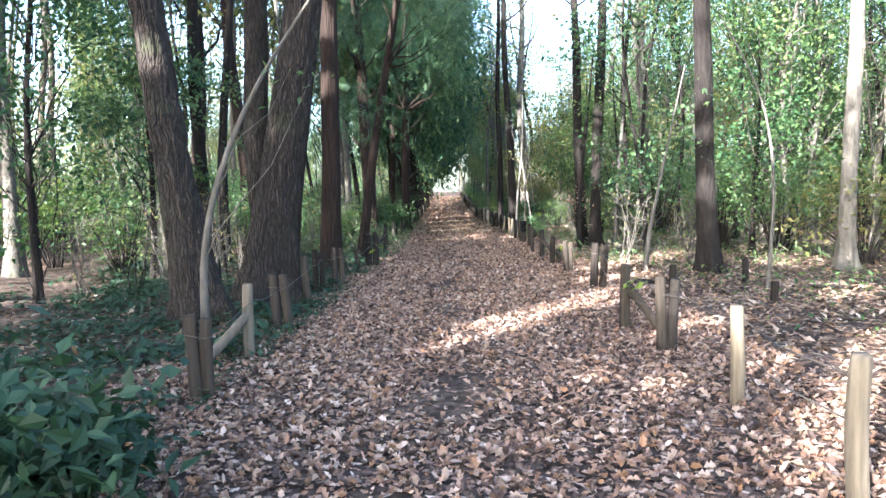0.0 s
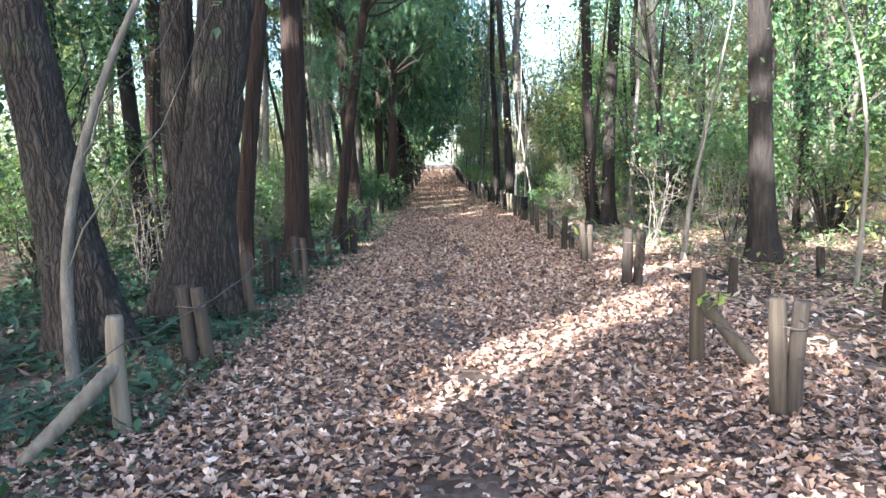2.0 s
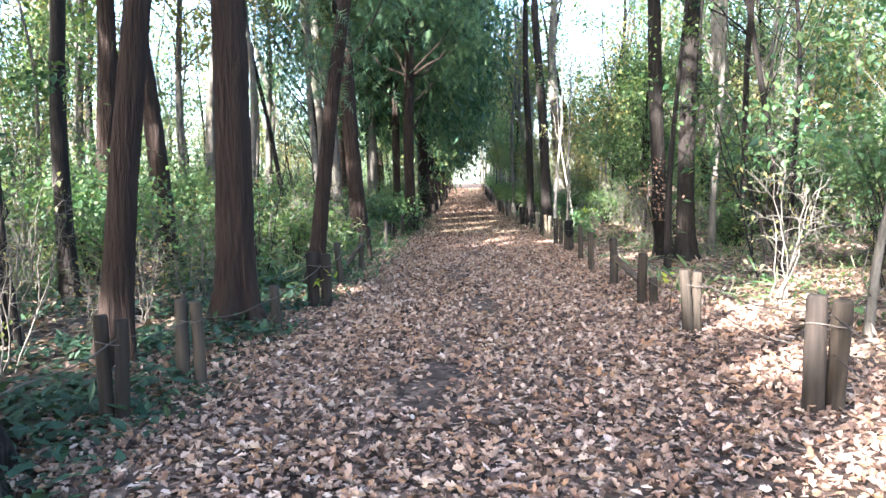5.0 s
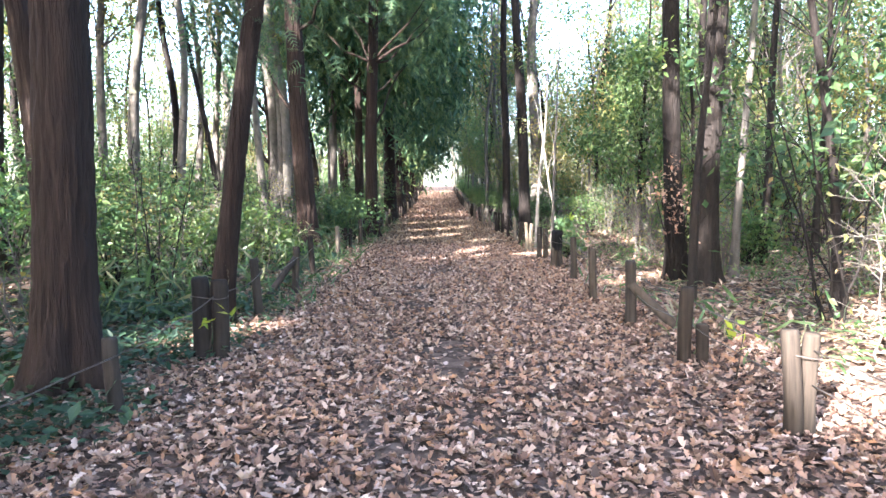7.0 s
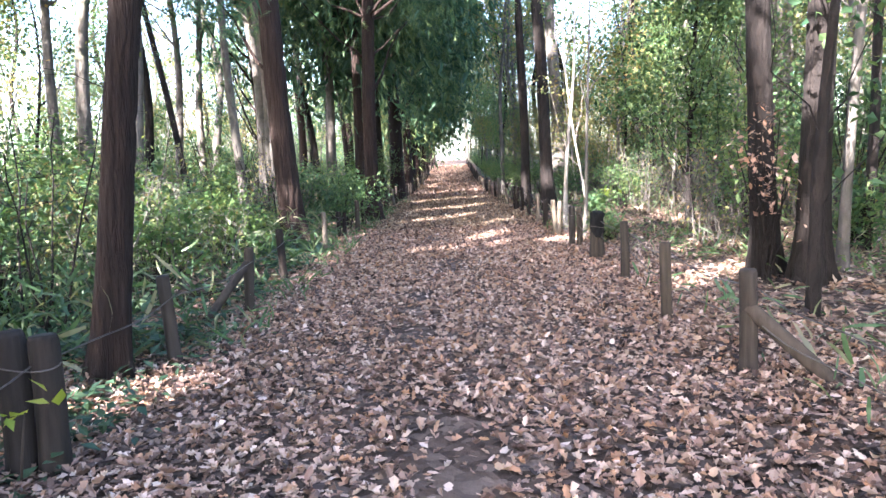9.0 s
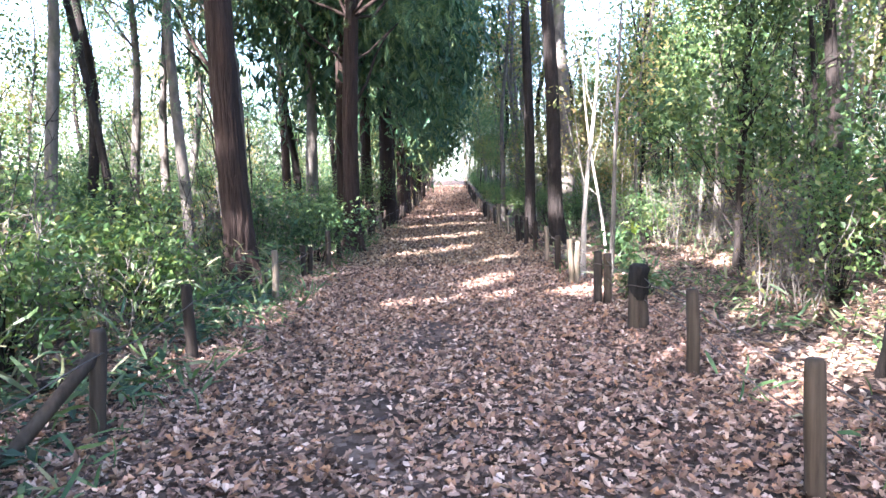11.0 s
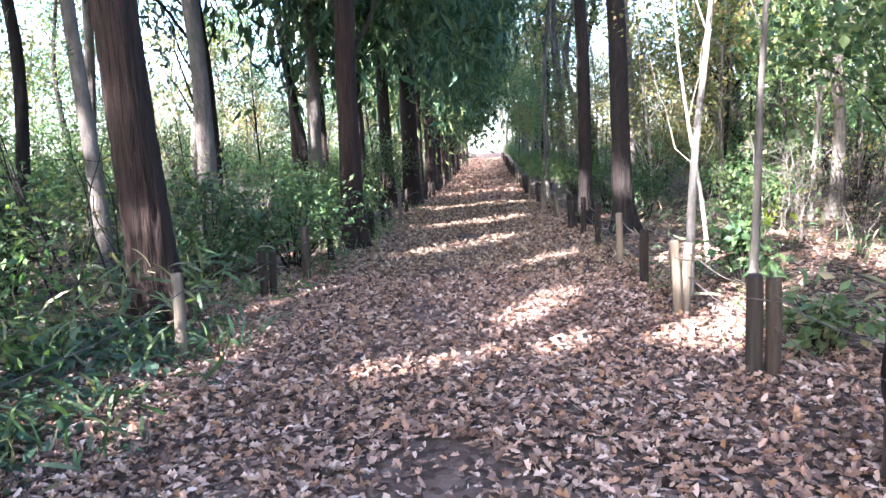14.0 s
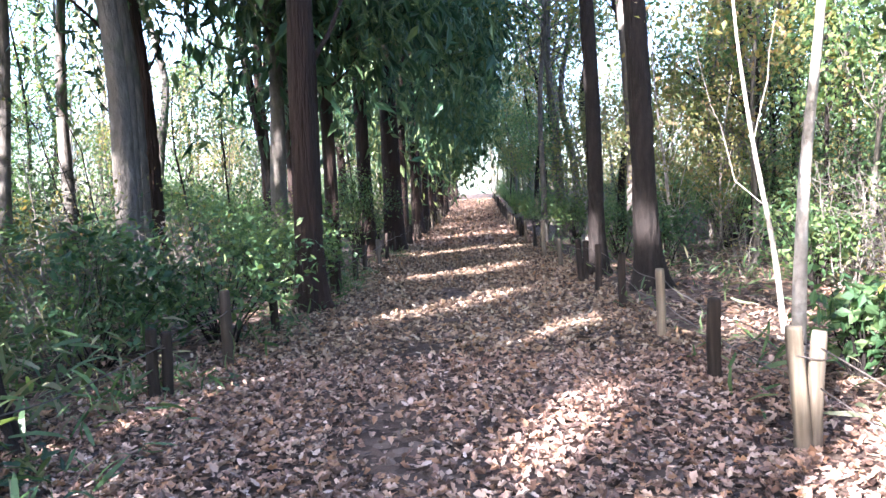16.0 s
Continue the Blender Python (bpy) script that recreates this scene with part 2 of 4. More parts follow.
# more gaps, cut so sun strikes chosen trunks, stakes, shrubs and crowns: x, y, height, half width
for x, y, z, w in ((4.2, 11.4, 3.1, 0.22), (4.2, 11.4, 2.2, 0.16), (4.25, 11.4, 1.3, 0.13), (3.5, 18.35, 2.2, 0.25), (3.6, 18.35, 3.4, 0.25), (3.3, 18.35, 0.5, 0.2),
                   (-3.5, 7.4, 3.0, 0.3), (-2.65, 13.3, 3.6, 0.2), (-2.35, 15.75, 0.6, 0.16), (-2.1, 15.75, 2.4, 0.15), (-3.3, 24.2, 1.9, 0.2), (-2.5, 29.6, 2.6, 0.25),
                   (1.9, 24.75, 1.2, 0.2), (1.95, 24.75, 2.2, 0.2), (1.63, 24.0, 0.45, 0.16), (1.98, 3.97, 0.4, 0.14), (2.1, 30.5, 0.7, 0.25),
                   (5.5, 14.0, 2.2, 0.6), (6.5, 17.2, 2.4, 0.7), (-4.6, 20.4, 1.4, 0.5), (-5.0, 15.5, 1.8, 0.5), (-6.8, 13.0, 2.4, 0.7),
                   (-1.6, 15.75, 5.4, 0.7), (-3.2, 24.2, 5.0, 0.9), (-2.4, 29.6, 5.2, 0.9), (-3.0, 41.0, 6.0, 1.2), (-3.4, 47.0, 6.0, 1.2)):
    CUT_GAPS.append((x - z * SUN.x / SUN.z, y - z * SUN.y / SUN.z, x - (z + 0.3) * SUN.x / SUN.z, y - (z + 0.3) * SUN.y / SUN.z, w))
CUT_GAPS = np.array(CUT_GAPS)


# random holes cut in the crowns to brighten the undergrowth with flecks of sun
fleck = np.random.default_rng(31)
CUT_FLECKS = []
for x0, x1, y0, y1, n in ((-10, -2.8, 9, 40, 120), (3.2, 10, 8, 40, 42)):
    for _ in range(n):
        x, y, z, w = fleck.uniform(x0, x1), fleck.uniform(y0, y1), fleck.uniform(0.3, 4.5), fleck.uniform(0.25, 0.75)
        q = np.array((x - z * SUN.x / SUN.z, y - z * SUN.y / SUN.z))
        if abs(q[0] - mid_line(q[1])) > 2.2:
            CUT_FLECKS.append((*q, q[0] + 0.5, q[1] + 0.8, w))
CUT_FLECKS = np.array(CUT_FLECKS)


def sunlit(p, grow=0.14, openings=CUT_GAPS):
    """True for points in the sun's way to a strip meant to be lit."""
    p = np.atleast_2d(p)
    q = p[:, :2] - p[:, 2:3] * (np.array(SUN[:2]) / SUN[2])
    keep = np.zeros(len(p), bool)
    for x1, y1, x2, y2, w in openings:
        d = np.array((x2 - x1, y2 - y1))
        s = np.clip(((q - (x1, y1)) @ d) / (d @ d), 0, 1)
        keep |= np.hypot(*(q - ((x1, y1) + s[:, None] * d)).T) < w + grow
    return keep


# ---- mesh helpers ----


def mesh(name, verts, faces, material, smooth=True):
    """faces: one (n, k) array, or a list of such arrays."""
    me = bpy.data.meshes.new(name)
    verts = np.asarray(verts, np.float32)
    blocks = [np.asarray(f, np.int32) for f in (faces if isinstance(faces, list) else [faces])]
    me.vertices.add(len(verts))
    me.vertices.foreach_set("co", verts.ravel())
    loops = np.concatenate([f.ravel() for f in blocks])
    sizes = np.concatenate([np.full(len(f), f.shape[1], np.int32) for f in blocks])
    me.loops.add(len(loops))
    me.loops.foreach_set("vertex_index", loops)
    me.polygons.add(len(sizes))
    me.polygons.foreach_set("loop_start", np.concatenate([[0], np.cumsum(sizes)[:-1]]).astype(np.int32))
    me.polygons.foreach_set("use_smooth", np.full(len(sizes), smooth))
    me.update(calc_edges=True)
    me.validate()
    me.materials.append(material)
    return me


def part(name, me, parent, label=""):
    ob = new(name, me)
    ob.parent = parent
    return tagged(ob, label)


def thing(name, at, label, category, group="", kind=""):
    ob = new(name)
    ob.empty_display_size = 0.2
    ob.matrix_basis = at if isinstance(at, Matrix) else Matrix.Translation(at)
    return tagged(ob, label, category, group, kind)


def tube(points, radii, segs=10, rough=0.0, seed=0.0, caps=True):
    """A tapered limb along points: vertices and quads (with end rings drawn in)."""
    P, R = np.asarray(points, float), np.asarray(radii, float)
    if caps:
        P = np.vstack([P[:1], P, P[-1:]])
        R = np.concatenate([[R[0] * 0.05], R, [R[-1] * 0.05]])
    D = np.gradient(P, axis=0)
    if caps:
        D[0], D[1], D[-1], D[-2] = P[2] - P[1], P[2] - P[1], P[-2] - P[-3], P[-2] - P[-3]
    D /= np.linalg.norm(D, axis=1)[:, None] + 1e-9
    U = np.cross(D, (0.3, 1, 0.05))
    U /= np.linalg.norm(U, axis=1)[:, None] + 1e-9
    W = np.cross(D, U)
    a = np.linspace(0, 2 * np.pi, segs, endpoint=False)
    r = R[:, None] * np.ones(segs)
    if rough:
        z = np.arange(len(P))[:, None]
        r = r * (1 + rough * (0.5 * np.sin(3 * a + seed + 0.35 * z) + 0.35 * np.sin(5 * a - seed * 2 + 0.6 * z) + 0.3 * np.sin(2 * a + 1.3 * seed - 0.8 * z)))
    V = P[:, None] + r[..., None] * (np.cos(a)[:, None] * U[:, None] + np.sin(a)[:, None] * W[:, None])
    n = len(P)
    i, j = np.meshgrid(np.arange(n - 1), np.arange(segs), indexing="ij")
    k = (j + 1) % segs
    F = np.stack([i * segs + j, i * segs + k, (i + 1) * segs + k, (i + 1) * segs + j], -1).reshape(-1, 4)
    return V.reshape(-1, 3), F


def join(pieces):
    V, F, n = [], [], 0
    for v, f in pieces:
        V.append(v)
        F.append(f + n)
        n += len(v)
    return np.concatenate(V), np.concatenate(F)


# outlines of single leaves, one unit long
BROAD = (np.array([(0, 0, 0), (-0.24, 0.35, 0.05), (0, 0.5, -0.03), (0.24, 0.35, 0.05), (0, 1, -0.08)]), np.array([(0, 2, 1), (0, 3, 2), (1, 2, 4), (2, 3, 4)]))
SIMPLE = (np.array([(0, 0, 0), (-0.26, 0.45, 0.06), (0, 1, -0.05), (0.26, 0.45, 0.06)]), np.array([(0, 3, 2), (0, 2, 1)]))
NEEDLE = (np.array([(0, 0, 0), (-0.13, 0.4, 0.03), (0, 1, -0.1), (0.13, 0.4, 0.03)]), np.array([(0, 3, 2), (0, 2, 1)]))
side = [(sgn, 0.1 + 0.17 * k, 0.3 - 0.04 * k) for k in range(5) for sgn in (-1, 1)]
FROND = (np.array([(-0.015, 0, 0), (0.015, 0, 0), (0, 1, -0.1)] + [v for sgn, y, w in side for v in ((0, y, -0.02), (sgn * 0.02, y + 0.09, -0.02), (sgn * w, y + 0.22, -0.07))]),
         np.array([(0, 1, 2)] + [(3 + 3 * k, 4 + 3 * k, 5 + 3 * k) for k in range(len(side))]))
BLADE = (np.array([(-0.03, 0, 0), (0.03, 0, 0), (0.055, 0.4, 0.1), (-0.055, 0.4, 0.1), (0.04, 0.75, 0.06), (-0.04, 0.75, 0.06), (0, 1, -0.06)]),
         np.array([(0, 1, 2), (0, 2, 3), (3, 2, 4), (3, 4, 5), (5, 4, 6)]))
FALLEN = (np.array([(0, 0, 0.0), (-0.13, 0.16, 0.06), (-0.25, 0.36, 0.11), (-0.17, 0.5, 0.05), (-0.24, 0.68, 0.12), (0, 1, 0.06), (0.22, 0.62, 0.13), (0.16, 0.46, 0.06), (0.26, 0.3, 0.12), (0.1, 0.12, 0.05), (0, 0.5, -0.03)]),
          np.array([(0, 10, 1), (1, 10, 2), (2, 10, 3), (3, 10, 4), (4, 10, 5), (5, 10, 6), (6, 10, 7), (7, 10, 8), (8, 10, 9), (9, 10, 0)]))


def leaves(shape, pos, sizes, droop=0.0, flat=0.0, curl=None):
    """Leaves at pos, pointing anywhere; droop tips them down, flat lays them level (0 to 1)."""
    n = len(pos)
    tv, tf = shape
    d = rng.normal(size=(n, 3))
    d[:, 2] = d[:, 2] * (1 - flat) - droop * 2
    d /= np.linalg.norm(d, axis=1)[:, None]
    up = rng.normal(size=(n, 3)) * (1 - 0.8 * flat)
    up[:, 2] += 0.8 + 3 * flat
    s = np.cross(d, up)
    s /= np.linalg.norm(s, axis=1)[:, None] + 1e-9
    u = np.cross(s, d)
    t = np.repeat(tv[None], n, 0) * np.asarray(sizes)[:, None, None]
    t[..., 0] *= rng.uniform(0.65, 1.45, n)[:, None]
    if curl is not None:
        t[..., 2] *= curl[:, None]
    V = pos[:, None] + t[..., :1] * s[:, None] + t[..., 1:2] * d[:, None] + t[..., 2:] * u[:, None]
    F = (tf[None] + (np.arange(n) * len(tv))[:, None, None]).reshape(-1, tf.shape[1])
    return V.reshape(-1, 3), F


def clumps(centres, per, spread, squash=0.7):
    c = np.repeat(np.asarray(centres, float), per, 0)
    return c + rng.normal(size=c.shape) * spread * (1, 1, squash)


# ---- ground ----
def build_ground():
    xs = np.concatenate([[-900, -300, -120, -60], np.arange(-32, 32.1, 0.32), [60, 120, 300, 900]])
    ys = np.concatenate([[-900, -300, -100, -40], np.arange(-12, 62, 0.32), np.arange(64, 140, 4), [180, 300, 900]])
    X, Y = np.meshgrid(xs, ys, indexing="ij")
    V = np.stack([X, Y, ground_z(X, Y)], -1).reshape(-1, 3)
    i, j = np.meshgrid(np.arange(len(xs) - 1), np.arange(len(ys) - 1), indexing="ij")
    m = len(ys)
    F = np.stack([i * m + j, (i + 1) * m + j, (i + 1) * m + j + 1, i * m + j + 1], -1).reshape(-1, 4)
    tagged(new("ground", mesh("ground", V, F, M_GROUND)), "dark woodland soil with leaf mould and a trodden path", "ground", kind="structure")


build_ground()


def fallen_leaves(name, n, xr, yr, size, label, side=False):
    """Dry leaves lying over one another; bare trodden spots stay open along the middle."""
    x = rng.uniform(*xr, n)
    y = rng.uniform(*yr, n)
    x = x + mid_line(y)
    rel = x - mid_line(y)
    if side:
        keep = np.abs(rel) > 2.6
    else:
        bare = np.exp(-((rel + 0.1 + 0.25 * np.sin(0.8 * y)) / 0.3) ** 2) * (np.sin(1.9 * y) + np.sin(3.1 * y + 1) + 0.8 * np.sin(7 * y + 5 * x) > 0.25)
        keep = rng.random(n) > 0.9 * bare
    x, y = x[keep], y[keep]
    n = len(x)
    pos = np.stack([x, y, ground_z(x, y) + rng.uniform(0.004, 0.035, n)], -1)
    V, F = leaves(FALLEN if not side else BROAD, pos, size * rng.uniform(0.55, 1.35, n), flat=0.68, curl=rng.uniform(-1.5, 4.0, n))
    low = np.repeat(ground_z(x, y), len(V) // n)
    V[:, 2] = np.maximum(V[:, 2], low + 0.002)
    tagged(new(name, mesh(name, V, F, M_LITTER, False)), label, "fallen leaves", kind="stuff")


fallen_leaves("fallen_leaves", 150000, (-2.8, 2.8), (-0.5, 26.5), 0.057, "dry brown oak leaves covering the trodden path")
fallen_leaves("fallen_leaves", 45000, (-2.4, 2.4), (26.5, 42), 0.066, "dry brown leaves covering the next stretch of path")
fallen_leaves("fallen_leaves", 34000, (-2.4, 2.4), (42, 92), 0.12, "dry brown leaves covering the path further on")
fallen_leaves("fallen_leaves", 46000, (-6.5, 8), (-1, 36), 0.11, "scattered dry leaves on the woodland floor", True)
fallen_leaves("fallen_leaves", 26000, (2.6, 6.2), (0, 29), 0.08, "dry leaves drifted under the sunny trees", True)

# ---- fence posts ----


def log_mesh(name, h, r, material, seed):
    """A round stake sunk in the ground, with a worn, slightly domed top."""
    z = np.array([-0.15, 0.02, 0.15, 0.3, 0.45, 0.6, 0.75, 0.9, 0.97, 1.0]) * h
    rr = r * np.array([1.02, 1.04, 1.0, 0.97, 1.0, 0.98, 0.97, 0.97, 0.93, 0.82])
    pts = np.stack([0.012 * np.sin(seed + z * 4), 0.012 * np.cos(seed * 1.7 + z * 5), z], -1)
    V, F = tube(pts, rr, 14, 0.07, seed)
    return mesh(name, V, F, material)


def band_mesh(r, z):
    a = np.linspace(0, 2 * np.pi, 25)
    V, F = tube(np.stack([np.cos(a) * r[0], np.sin(a) * r[1], z + 0.012 * np.sin(a * 2)], -1), np.full(25, 0.004), 5, caps=False)
    return mesh("wire_band", V, F, M_WIRE)


POST_WORDS = {"grey": (M_WOOD, "weathered grey-brown wooden stake"), "pale": (M_WOOD_PALE, "pale wooden stake"), "dark": (M_WOOD_DARK, "dark rotting wooden stake")}
POST_LINES = {-1: [], 1: []}


def fence_post(side, x, y, h, tone="grey", logs=1, r=0.05, lean=(0, 0), brace=None):
    material, words = POST_WORDS[tone]
    seed = x * 3.1 + y * 1.7
    extra = " pair bound with wire" if logs == 2 else ""
    root = thing("fence_post", pose(x, y, gz(x, y), lean[1], lean[0], seed * 40), words + extra + (" with a slanting brace" if brace else "") + " beside the path", "fence post", "stakes along the path")
    root.matrix_basis = pose(x, y, gz(x, y), lean[1], lean[0], 0)
    if logs == 1:
        part("log", log_mesh("log", h, r, material, seed), root)
    else:
        for i, (dx, dh, ry) in enumerate(((-0.95 * r, 1.0, -1.0), (0.95 * r, 0.96, 1.5))):
            ob = part("log", log_mesh("log", h * dh, r * (1.0 - 0.06 * i), material, seed + i * 2), root)
            ob.matrix_basis = pose(dx, 0.01 * i, 0, 0, ry, 0)
        part("wire_band", band_mesh((r * 2.1, r * 1.22), h * 0.76), root, "rusty wire band")
    if brace:
        bx, by, bz = brace
        a = Vector((0.0, 0.0, bz))
        b = Vector((bx - x, by - y, -0.06))
        pts = [a.lerp(b, t) for t in (0, 0.25, 0.5, 0.75, 1)]
        V, F = tube([tuple(p) for p in pts], [r * 0.85] * 5, 12, 0.08, seed)
        part("brace", mesh("brace", V, F, material), root, "slanting log brace")
    POST_LINES[side].append((x, y, h))


fence_post(-1, -1.83, 4.18, 0.64, "grey", 2)
fence_post(-1, -1.88, 5.5, 0.70, "pale", 1, 0.052, (1, 0), (-2.25, 5.0, 0.42))
fence_post(-1, -1.93, 6.86, 0.66, "grey", 2, 0.055, (-4, 0))
fence_post(-1, -2.05, 8.6, 0.71, "grey", 1, 0.05, (-1, 0))
fence_post(-1, -2.15, 9.85, 0.69, "dark", 2, 0.045)
fence_post(-1, -2.0, 10.62, 0.66, "grey", 2, 0.048)
fence_post(-1, -2.0, 12.7, 0.50, "grey", 1, 0.05)
fence_post(-1, -1.93, 14.2, 0.69, "dark", 2, 0.075)
fence_post(-1, -2.07, 16.05, 0.65, "grey", 1, 0.05, (-2, 0))
fence_post(-1, -2.09, 17.92, 0.65, "grey", 1, 0.05, (0, 0), (-2.4, 17.3, 0.5))
fence_post(-1, -2.27, 19.75, 0.68, "dark")
fence_post(-1, -2.4, 22.85, 0.69, "pale", 1, 0.045)
fence_post(-1, -2.59, 25.4, 0.54, "dark", 2, 0.045)
fence_post(-1, -2.42, 26.3, 0.70, "grey")
fence_post(-1, -2.57, 28.05, 0.63, "dark")
fence_post(-1, -2.65, 29.7, 0.6, "dark", 1, 0.045, (4, 0))
fence_post(1, 1.91, 2.3, 0.71, "pale")
fence_post(1, 1.98, 3.97, 0.68, "pale", 1, 0.048)
fence_post(1, 1.95, 5.55, 0.69, "grey", 2, 0.05, (0, 0))
fence_post(1, 1.82, 6.69, 0.69, "grey", 1, 0.055, (0, 0), (2.2, 6.45, 0.5))
fence_post(1, 2.12, 9.95, 0.70, "dark", 2, 0.062, (2, 0))
fence_post(1, 1.98, 12.2, 0.59, "grey", 2, 0.05)
fence_post(1, 1.9, 13.9, 0.60, "dark", 1, 0.055)
fence_post(1, 1.82, 15.4, 0.65, "grey", 1, 0.055, (0, 0), (2.28, 15.1, 0.42))
fence_post(1, 1.75, 17.0, 0.65, "grey", 1, 0.048)
fence_post(1, 1.84, 19.15, 0.65, "grey", 1, 0.05)
fence_post(1, 1.72, 22.25, 0.64, "grey", 2, 0.052)
fence_post(1, 1.63, 24.02, 0.67, "pale", 2, 0.045)
fence_post(1, 1.575, 25.45, 0.61, "dark", 1, 0.05, (-1, 0))
fence_post(1, 1.54, 27.1, 0.66, "pale", 1, 0.045)
fence_post(1, 1.5, 29.0, 0.67, "dark")
fence_post(1, 1.41, 30.55, 0.68, "dark")
fence_post(1, 1.32, 31.7, 0.69, "dark", 2)
fence_post(1, 1.2, 34.5, 0.58, "pale", 1, 0.05, (-7, 0))
fence_post(1, 0.98, 36.7, 0.85, "pale", 1, 0.055)
# a thick stump, charred at the top and split below
root = thing("fence_post", (1.8, 20.75, gz(1.8, 20.75)), "thick stake charred black above with split brown wood below", "fence post", "stakes along the path")
for dx, dy, r in ((-0.04, -0.012, 0.058), (0.042, 0.0, 0.056), (0.0, 0.03, 0.062)):
    ob = part("log", log_mesh("log", 0.56, r, M_WOOD, dx * 40 + r), root, "split brown wood")
    ob.matrix_basis = pose(dx, dy, 0, 0, -dx * 40, 0)
V, F = tube([(0.0, 0.0, 0.3), (0.005, 0, 0.36), (0.0, 0.005, 0.45), (-0.004, 0, 0.54), (0.01, 0, 0.62), (0.012, 0, 0.65)], [0.07, 0.088, 0.094, 0.092, 0.102, 0.07], 18, 0.2, 2.0)
part("cap", mesh("cap", V, F, M_CHAR), root, "charred black top")
part("wire_band", band_mesh((0.101, 0.101), 0.44), root, "rusty wire band")
POST_LINES[1].append((1.8, 20.75, 0.65))
for side in (-1, 1):
    y = 31.2 if side < 0 else 38.1
    while y < 92:
        tone = ("grey", "dark", "grey", "pale", "dark")[int(rng.integers(5))]
        fence_post(side, float(mid_line(y)) + side * (1.92 + rng.normal() * 0.05), y, float(rng.uniform(0.55, 0.75)), tone, 1 + int(rng.random() < 0.25))
        y += float(rng.uniform(1.25, 1.9))
# short old stakes standing back from the path
for x, y, h in ((4.37, 10.05, 0.36), (2.01, 13.84, 0.32), (3.05, 9.3, 0.42), (3.9, 7.9, 0.3)):
    root = thing("stake", (x, y, gz(x, y)), "short dark stake stump standing among fallen leaves", "stake", "old stakes back from the path")
    part("log", log_mesh("log", h, 0.05, M_WOOD_DARK, x + y), root)

for side, heights in ((1, (0.82, 0.5)), (-1, (0.78,))):
    line = sorted(POST_LINES[side], key=lambda q: q[1])[:24]
    for hf in heights:
        for (x1, y1, h1), (x2, y2, h2) in zip(line, line[1:]):
            t = np.linspace(0, 1, 9)[:, None]
            a, b = np.array((x1 + 0.05, y1, h1 * hf)), np.array((x2 + 0.05, y2, h2 * hf))
            p = a + t * (b - a)
            p[:, 2] -= 0.05 * (y2 - y1) * (t * (1 - t) * 2)[:, 0] + 0.01 * np.sin(t[:, 0] * 9 + y1)
            V, F = tube(p, np.full(9, 0.0045), 5)
            tagged(new("fence_wire", mesh("fence_wire", V, F, M_WIRE)), "thin slack rusty wire strung between two stakes", "wire", "fence wires")

# ---- trees ----


def bark_trunk(name, points, radii, material, segs, rings, ridge, cell):
    """A trunk with deep furrows that run up it."""
    P, R = np.asarray(points, float), np.asarray(radii, float)
    s = np.linspace(0, 1, rings) ** 1.25
    key = (P[:, 2] - P[0, 2]) / (P[-1, 2] - P[0, 2]) if len(P) > 20 else np.linspace(0, 1, len(P))
    Q = np.stack([np.interp(s, key, P[:, k]) for k in range(3)], -1)
    # soften the corners of the centre line
    for _ in range(12):
        Q[1:-1] = 0.25 * Q[:-2] + 0.5 * Q[1:-1] + 0.25 * Q[2:]
    r = np.interp(s, key, R)
    V = []
    for q, rad in zip(Q, r):
        for k in range(segs):
            a = 2 * math.pi * k / segs
            c, d = math.cos(a), math.sin(a)
            n1 = noise.noise((c * rad / cell + q[0] * 0.2, d * rad / cell, q[2] / cell * 0.17))
            n2 = noise.noise((c * 1.5, d * 1.5, q[2] * 0.5 + 7))
            low = max(0.0, 1 - q[2] / 0.9)
            root = 0.22 * low * low * math.cos(5 * a + 1.3) + 0.1 * low * math.cos(3 * a)
            rr = rad * (1 + 0.06 * n2 + root) + ridge * (min(abs(n1) * 3.2, 1) - 0.6)
            V.append((q[0] + c * rr, q[1] + d * rr, q[2]))
    i, j = np.meshgrid(np.arange(rings - 1), np.arange(segs), indexing="ij")
    k = (j + 1) % segs
    F = np.stack([i * segs + j, i * segs + k, (i + 1) * segs + k, (i + 1) * segs + j], -1).reshape(-1, 4)
    return mesh(name, V, F, material)


def wander(x0, lean, height, wiggle, seed, n=14):
    z = np.linspace(-0.2, height, n)
    w = wiggle * np.clip(z / 4, 0, 1.5)
    return np.stack([x0[0] + lean[0] * z + w * np.sin(z * 0.7 + seed), x0[1] + lean[1] * z + w * np.cos(z * 0.55 + seed * 2), z], -1)


def limbs_to(spots, axis, z0, r, rough=0.1):
    """Branches from the trunk out to the clumps of the crown."""
    pieces = []
    for c in spots:
        zs = max(z0, c[2] - rng.uniform(0.8, 2.2))
        k = int(np.argmin(np.abs(axis[:, 2] - zs)))
        a = axis[k] * 1.0
        m = (a + c) / 2 + rng.normal(size=3) * 0.15 + (0, 0, -0.15)
        t = np.linspace(0, 1, 6)[:, None]
        p = (1 - t) ** 2 * a + 2 * t * (1 - t) * m + t * t * c
        p[1:-1] += rng.normal(size=(4, 3)) * 0.05
        rr = r * rng.uniform(0.6, 1.0)
        pieces.append(tube(p, np.linspace(rr, rr * 0.2, 6), 5, rough, c[0], caps=False))
    return pieces


def add_limbs(root, pieces, bark, name, single):
    """Each branch a part of its own; where they are too many and thin, one joined part."""
    if single:
        for V, F in pieces:
            part(name, mesh(name, V, F, bark), root)
    else:
        V, F = join(pieces)
        tagged(part(name, mesh(name, V, F, bark), root), kind="stuff")


